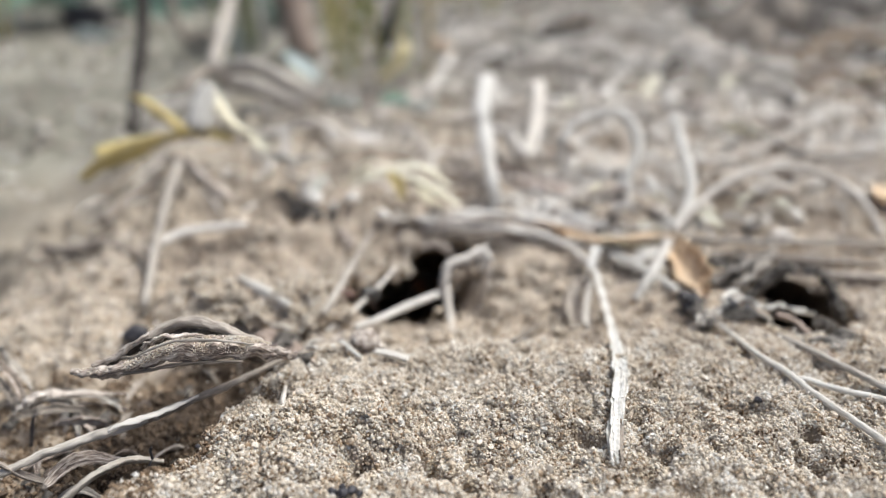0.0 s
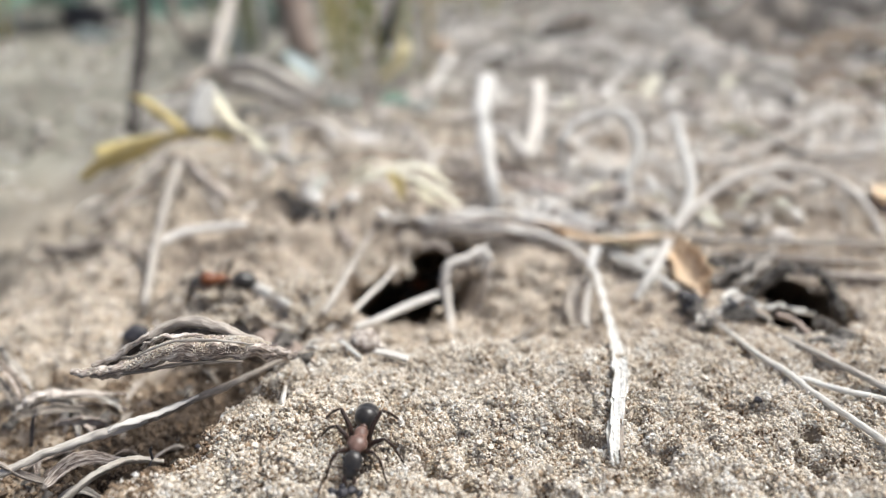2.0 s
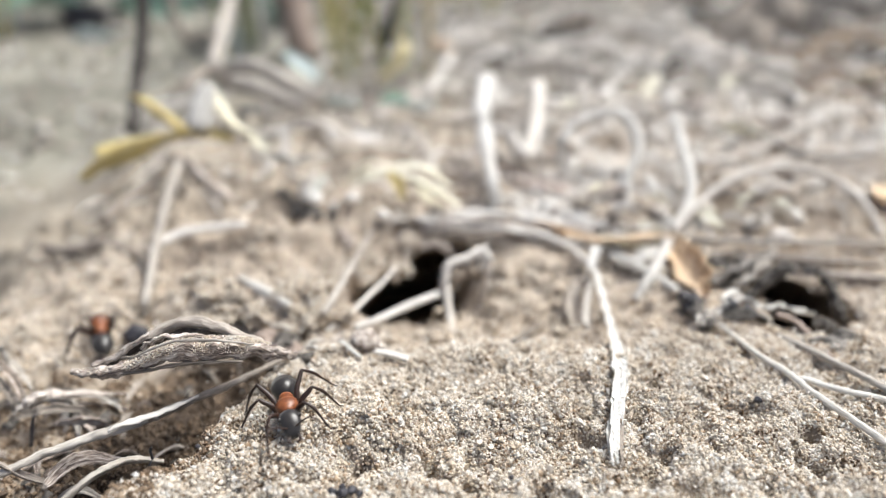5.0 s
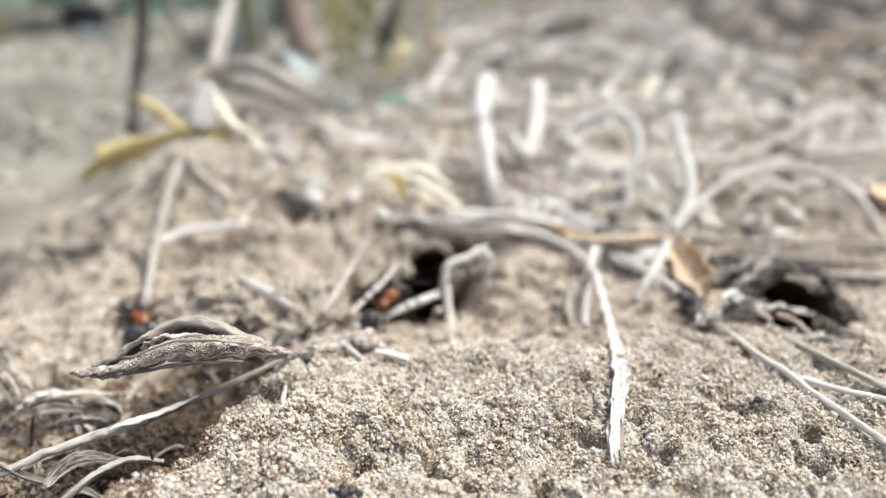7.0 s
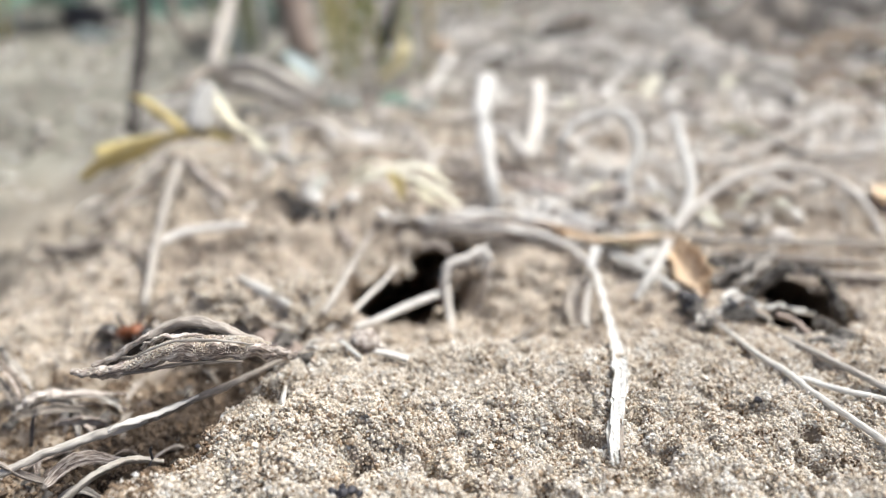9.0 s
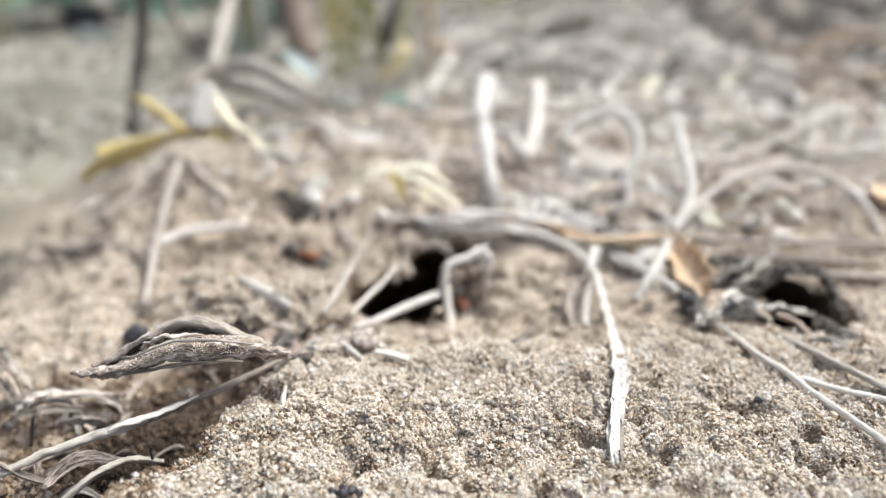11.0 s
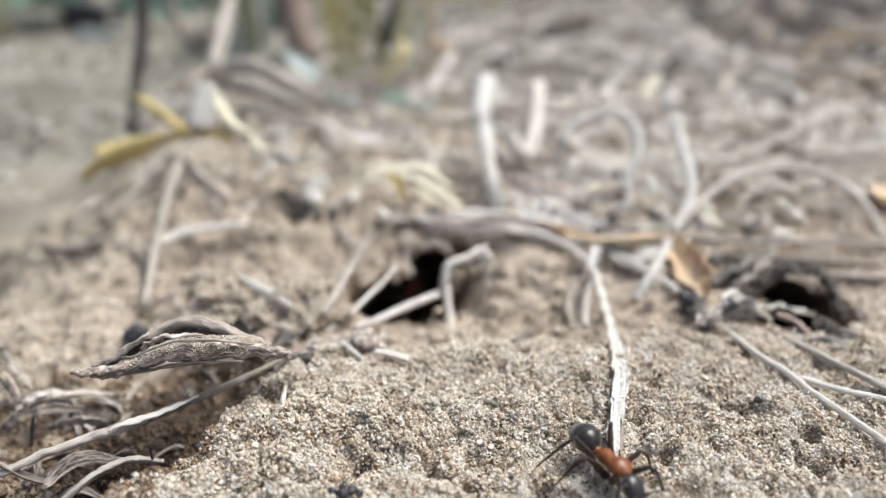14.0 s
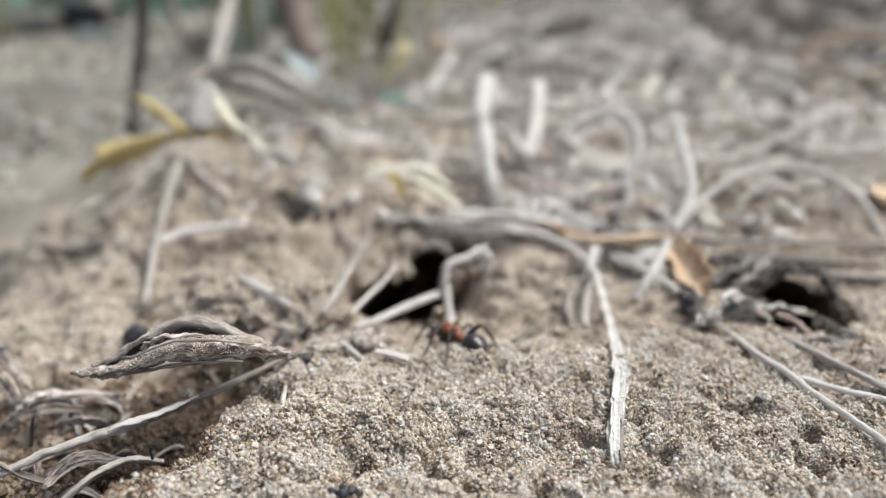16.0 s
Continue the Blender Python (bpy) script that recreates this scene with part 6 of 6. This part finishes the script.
def build_ant(label, mid_mat, face_mat, scale=1.0):
    ant = empty("ant", label, "ant", "ants at the nest")
    thorax = loft("thorax", [(-1.12, 1.15, 0.12, 0.12), (-1.0, 1.25, 0.30, 0.32), (-0.7, 1.38, 0.40, 0.44), (-0.35, 1.42, 0.41, 0.44),
                    (-0.1, 1.4, 0.37, 0.36), (0.1, 1.45, 0.43, 0.40), (0.4, 1.56, 0.56, 0.48), (0.75, 1.6, 0.60, 0.48),
                    (1.05, 1.58, 0.50, 0.38), (1.3, 1.55, 0.30, 0.25), (1.42, 1.55, 0.18, 0.18)], mid_mat, ant)
    thorax.scale = (1.0, 1.2, 1.14)
    loft("petiole", [(-1.05, 1.1, 0.1, 0.1), (-1.2, 1.2, 0.22, 0.26), (-1.32, 1.3, 0.32, 0.42), (-1.42, 1.25, 0.24, 0.3), (-1.55, 1.15, 0.12, 0.12)], mid_mat, ant)
    gaster = loft("gaster", [(-1.5, 1.2, 0.12, 0.14), (-1.62, 1.3, 0.45, 0.42), (-1.85, 1.4, 0.74, 0.69), (-2.15, 1.45, 0.92, 0.85), (-2.36, 1.45, 0.965, 0.895),
                    (-2.38, 1.45, 0.95, 0.88), (-2.6, 1.43, 0.97, 0.89), (-2.86, 1.4, 0.92, 0.84), (-2.88, 1.4, 0.90, 0.82), (-3.12, 1.34, 0.77, 0.69),
                    (-3.3, 1.3, 0.63, 0.55), (-3.32, 1.3, 0.61, 0.53), (-3.5, 1.22, 0.40, 0.34), (-3.62, 1.16, 0.15, 0.14)], ANT_BLACK, ant, 22)
    gaster.location.x, gaster.location.z, gaster.scale = 0.3 * MM, 0.1 * MM, (1.14, 0.93, 0.93)
    head = loft("head", [(1.36, 1.6, 0.18, 0.16), (1.46, 1.63, 0.42, 0.34), (1.62, 1.62, 0.58, 0.44), (1.9, 1.54, 0.66, 0.48), (2.2, 1.38, 0.64, 0.45),
                         (2.5, 1.16, 0.54, 0.38), (2.72, 0.96, 0.42, 0.28), (2.84, 0.84, 0.3, 0.18)], face_mat, ant, 20)
    for s in (-1, 1):
        tube("mandible", [(2.7, s * 0.3, 0.85), (2.95, s * 0.33, 0.66), (3.1, s * 0.1, 0.52)], [0.15, 0.13, 0.05], ANT_LEG, head, steps=4, sides=7, rough=0.03)
        lump("eye", (1.95, s * 0.6, 1.68), 0.15, ANT_BLACK, seed=2, rough=0.02, parent=head, sub=2)
        tube("antenna", [(2.55, s * 0.24, 1.3), (3.0, s * 0.85, 1.85), (3.3, s * 1.3, 2.0), (3.75, s * 1.5, 1.55), (4.4, s * 1.6, 0.9), (5.0, s * 1.55, 0.45)],
             [0.06, 0.05, 0.055, 0.05, 0.045, 0.035], ANT_LEG, head, steps=5, sides=7, rough=0.03)
    legs = []
    for s in (-1, 1):
        for hip, knee, foot in zip(HIPS, KNEES, FEET):
            h, k, f = [Vector((p[0], p[1] * s, p[2])) for p in (hip, knee, foot)]
            k, f = k - h, f - h
            leg = tube("leg", [(0, -s * 0.1, 0.1), (0, s * 0.12, -0.1), k * 0.45 + Vector((0, 0, 0.1)), k * 0.85, k],
                       [0.2, 0.2, 0.19, 0.15, 0.1], ANT_LEG, ant, steps=5, sides=9, rough=0.03)
            ankle = k.lerp(f, 0.62) + Vector((0, s * 0.08, 0.1))
            tube("shin", [k, k.lerp(ankle, 0.5) + Vector((0, s * 0.1, 0.06)), ankle, f + Vector((0, 0, 0.06)), f + Vector((0.12, s * 0.28, -0.06))],
                 [0.085, 0.11, 0.08, 0.05, 0.035], ANT_LEG, leg, steps=4, sides=8, rough=0.03)
            legs.append((leg, h * MM, s))
    ant.scale = (scale,) * 3
    return ant, legs


def crawl(ant_legs, rows):
    """Carry an ant over the sand by rows of seconds, x, y, heading, how deep it sits below the open surface and how far its nose is up; its legs step in two threes."""
    ant, legs = ant_legs
    path, last = [], None
    for t, x, y, a, *more in rows:
        ca, sa = math.cos(radians(a)), math.sin(radians(a))

        def at(f, s):
            px, py = x + ca * f - sa * s, y + sa * f + ca * s
            return Vector((px, py, float(form(px, py)) + 0.75 * float(crumbs(px, py))))
        fwd = (at(2.2, 0) - at(-2.2, 0)).normalized()
        left = (at(0, 1.8) - at(0, -1.8)).normalized()
        if len(more) > 1:
            n = radians(more[1])
            fwd = Vector((ca * math.cos(n), sa * math.cos(n), math.sin(n)))
        up = fwd.cross(left).normalized()
        left = up.cross(fwd)
        mid = (at(2, 0) + at(-2, 0) + at(0, 2) + at(0, -2)) / 4
        mid.z = max(mid.z, at(0, 0).z - 0.15) - (more[0] if more else 0)
        if len(more) > 1:
            mid = Vector((x, y, float(form(x, y)) - more[0]))
        m = Matrix((fwd, left, up)).transposed().to_4x4()
        m.translation = mid * MM
        path.append((t, m))
    walk(ant, path)
    # steps
    ts = [r[0] for r in rows]
    beat = np.arange(0, 16.01, 0.1)
    X, Y = np.interp(beat, ts, [r[1] for r in rows]), np.interp(beat, ts, [r[2] for r in rows])
    A = np.interp(beat, ts, [r[3] for r in rows])
    gone = np.concatenate([[0], np.cumsum(np.hypot(np.diff(X), np.diff(Y)) + np.abs(np.diff(A)) * 0.02)])
    for n, (leg, hip, s) in enumerate(legs):
        off = math.pi * (n % 2)
        steps = []
        for i, t in enumerate(beat):
            if 0 < i < len(beat) - 1 and gone[i] - gone[i - 1] < 0.01 and gone[i + 1] - gone[i] < 0.01:
                continue
            p = gone[i] / 3.6 * 2 * math.pi + off + 0.3 * n
            swing = 13 * math.sin(p)
            lift = 9 * max(0, math.cos(p))
            steps.append((float(t), Matrix.Translation(hip) @ pose(0, 0, 0, s * lift, 0, -s * swing)))
        walk(leg, steps)


RED = "rust-red ant with black head and abdomen on the sand"
SCOUT = build_ant("dark brown ant with a blackish abdomen on the sand", ANT_BROWN, ANT_BLACK, 0.88)
ROVER = build_ant(RED, ANT_RED, ANT_BLACK)
PORTER = build_ant(RED, ANT_RED, ANT_BLACK)
FORAGER = build_ant(RED, ANT_RED, ANT_BLACK)

# rows: seconds, x, y, heading
SCOUT_ROWS = [
    (0.00, -9.19, 56.39, -169, 0.92, 0), (0.20, -9.10, 55.42, -154, 0.53, 8), (0.30, -8.46, 53.69, -129, -0.16, 12), (0.40, -8.09, 52.79, -119, -0.01, 6),
    (0.50, -7.76, 51.86, -105, 0.18, 3), (0.60, -7.41, 51.18, -102, 0.36, 2), (0.70, -7.56, 48.60, -100, 0.75, 6), (0.80, -7.01, 44.25, -98, 0.71, 6),
    (0.90, -6.55, 40.45, -95, 0.00, 1), (1.00, -6.09, 37.29, -90, -0.38, 10), (1.10, -5.77, 36.58, -90, 0.20, -5), (1.20, -5.72, 36.56, -91, 0.12, -3),
    (1.60, -5.68, 36.17, -88, -0.12, 3), (1.80, -5.70, 34.86, -96, -0.19, 6), (2.00, -5.19, 32.83, -97, 0.08, -3), (2.20, -4.83, 31.26, -95, -0.03, -0),
    (2.40, -3.60, 29.88, -69, -0.03, -0), (2.60, -3.51, 29.70, -71, -0.13, 2), (2.80, -3.35, 28.73, -73, -0.24, 4), (3.00, -3.26, 28.52, -75, -0.33, 7),
    (3.40, -3.32, 28.61, -83, -0.33, 6), (3.60, -3.26, 28.60, -84, -0.34, 7), (3.80, -3.15, 26.38, -86, -0.53, 10), (4.00, -3.57, 25.75, -84, -0.42, 9),
    (4.20, -3.60, 25.49, -84, -0.49, 10), (5.20, -4.00, 16.00, -92), (16.00, -4.00, 10.00, -92)]
ROVER_ROWS = [
    (0.00, -3.50, 78.00, 250, 13.0), (0.50, -3.50, 77.00, 240, 14.0), (0.80, -7.15, 50.72, 242, -1.17, 42), (1.00, -8.35, 52.34, 231, -1.30, 39),
    (1.20, -9.14, 52.97, 232, -1.30, 39), (1.40, -11.07, 53.16, 220, -1.30, 35), (1.50, -12.32, 55.06, 183, -0.10, 21), (1.60, -13.72, 56.01, 156, 0.67, 4),
    (1.80, -16.81, 54.40, 192, -0.85, 13), (2.00, -20.53, 56.15, 174, -0.47, -5), (2.20, -22.82, 54.96, 208, -0.63, -6), (2.40, -24.69, 54.54, 193, 0.37, -23),
    (2.60, -25.52, 53.16, 219, 0.38, -18), (2.80, -25.96, 53.49, 220, 0.35, -18), (3.00, -28.16, 51.25, 216, 0.10, -8), (3.20, -29.61, 49.24, 221, 0.10, -12),
    (3.40, -30.46, 49.00, 227, 0.31, -19), (3.60, -30.26, 48.81, 226, 0.33, -18), (3.80, -30.18, 49.29, 227, 0.36, -19), (4.20, -29.76, 48.39, 245, -0.42, -4),
    (4.70, -30.39, 50.75, 153, 0.86, -17), (5.20, -30.06, 53.11, 103, -0.35, 9), (5.70, -28.34, 57.16, 74, 0.07, 2), (6.30, -25.51, 59.84, 56, -0.15, 7),
    (6.50, -25.64, 58.44, 29, -0.19, 14), (6.70, -26.02, 55.62, -11, 0.33, 3), (6.90, -27.66, 54.87, -39, 0.46, -6), (7.10, -27.13, 53.81, -43, 0.27, -1),
    (7.30, -27.43, 53.60, -49, 0.21, -0), (7.60, -27.12, 52.34, -50, 0.17, 6), (8.10, -25.82, 49.94, -41, -0.95, 16), (8.40, -25.84, 49.61, -38, -1.17, 20),
    (9.00, -26.59, 50.58, -18, -0.31, 9), (9.20, -26.64, 50.28, -20, -0.47, 10), (9.80, -25.20, 55.07, -9, -0.55, 24), (10.40, -19.59, 59.80, -5, 0.07, 18),
    (11.00, -14.61, 66.99, -30, 0.36, -5), (11.30, -13.18, 66.55, -14, 1.14, -35), (11.50, -13.11, 65.48, -15, 1.16, -35), (11.70, -12.65, 64.77, -17, 1.18, -35),
    (11.90, -11.04, 60.10, -39, 1.10, -27), (12.10, -10.31, 58.86, -45, 0.84, -21), (12.30, -9.60, 57.02, -38, 0.72, -32), (12.90, -9.23, 56.43, -49, 0.53, -24),
    (13.30, -9.05, 55.72, -53, 0.23, -20), (13.50, -8.88, 55.46, -52, 0.22, -20), (13.80, -7.08, 53.88, -47, -0.93, 3), (14.00, -3.50, 74.00, 70, 11.0),
    (15.00, -3.50, 78.00, 80, 13.0), (16.00, -3.50, 78.00, 80, 13.0)]
PORTER_ROWS = [
    (0.00, -3.00, 84.00, 250, 16.0), (2.10, -3.00, 77.00, 230, 12.0), (2.40, -6.04, 53.63, 234, -1.15, 35), (2.60, -6.85, 53.80, 227, -0.90, 32),
    (2.80, -7.58, 53.57, 227, -1.07, 33), (3.00, -8.06, 53.74, 224, -1.06, 33), (3.20, -8.27, 53.92, 223, -0.93, 32), (3.40, -8.80, 53.69, 222, -0.72, 26),
    (3.60, -9.24, 52.65, 229, -0.89, 27), (3.80, -9.71, 51.46, 245, -0.31, 13), (4.00, -9.80, 48.80, 251, 0.59, 6), (4.20, -10.32, 41.73, 238, 0.43, -7),
    (4.50, -10.83, 38.24, 253, -0.00, 0), (4.90, -10.04, 35.42, 278, -0.25, 6), (5.30, -7.72, 34.79, 313, -0.88, 20), (5.70, -5.55, 35.36, 329, -1.30, 34),
    (6.00, -6.67, 41.76, 457, -0.06, 3), (6.30, -6.87, 44.62, 485, -0.96, 13), (6.50, -6.76, 46.33, 482, -1.30, 13), (6.70, -5.47, 47.20, 436, -1.30, 8),
    (6.90, -5.08, 54.49, 412, -1.30, 20), (7.10, -5.31, 54.97, 421, -0.92, 12), (7.30, -5.64, 56.20, 428, -0.18, -0), (7.50, -5.40, 57.20, 429, 0.90, -10),
    (7.80, -5.00, 58.20, 430, 1.90, -18), (8.10, -4.50, 59.80, 431, 3.20, -25), (8.40, -3.50, 74.00, 430, 11.0), (9.00, -3.50, 84.00, 440, 16.0),
    (16.00, -3.50, 84.00, 440, 16.0)]
FORAGER_ROWS = [
    (0.00, 0.00, 80.00, -80, 14.0), (10.60, 0.00, 72.00, -80, 9.0), (11.30, 3.64, 53.01, -73, -0.40, 19), (11.50, 3.73, 52.51, -73, -0.40, 21),
    (11.70, 4.46, 52.52, -74, -0.27, 18), (11.90, 4.72, 52.86, -77, -0.43, 19), (12.10, 5.03, 51.78, -78, 0.04, 17), (12.30, 5.62, 51.57, -76, 0.13, 17),
    (12.50, 6.01, 51.47, -76, 0.11, 17), (12.70, 7.15, 50.49, -74, 0.43, 16), (12.90, 6.44, 41.20, -72, -0.82, 22), (13.10, 7.58, 39.95, -68, -0.22, 5),
    (13.30, 8.21, 35.98, -60, 0.74, -19), (13.50, 9.56, 31.46, -66, 0.33, -9), (13.70, 9.52, 30.36, -74, -0.16, 2), (14.10, 9.56, 30.41, -62, -0.02, 0),
    (14.30, 9.65, 30.67, -59, 0.06, -2), (14.50, 9.23, 31.11, -59, -0.14, 2), (14.70, 8.50, 33.16, -56, -0.13, 3), (14.80, 8.11, 33.57, -57, -0.23, 6),
    (14.90, 7.32, 34.19, -66, -0.14, 3), (15.00, 6.35, 34.98, -83, 0.07, -2), (15.10, 5.35, 34.92, -111, -0.33, 7), (15.20, 4.18, 36.29, -132, -0.18, 5),
    (15.30, 3.10, 36.86, -161, -0.34, 8), (15.40, 2.42, 38.76, -178, 0.10, -2), (15.50, 1.59, 38.87, -182, -0.11, 3), (15.60, 1.83, 40.25, -201, 0.15, -3),
    (15.80, 1.60, 42.90, -214, 0.46, -8), (16.00, 0.75, 45.80, -232, 0.60, -12)]


def motions():
    crawl(SCOUT, SCOUT_ROWS)
    crawl(ROVER, ROVER_ROWS)
    crawl(PORTER, PORTER_ROWS)
    crawl(FORAGER, FORAGER_ROWS)


motions()
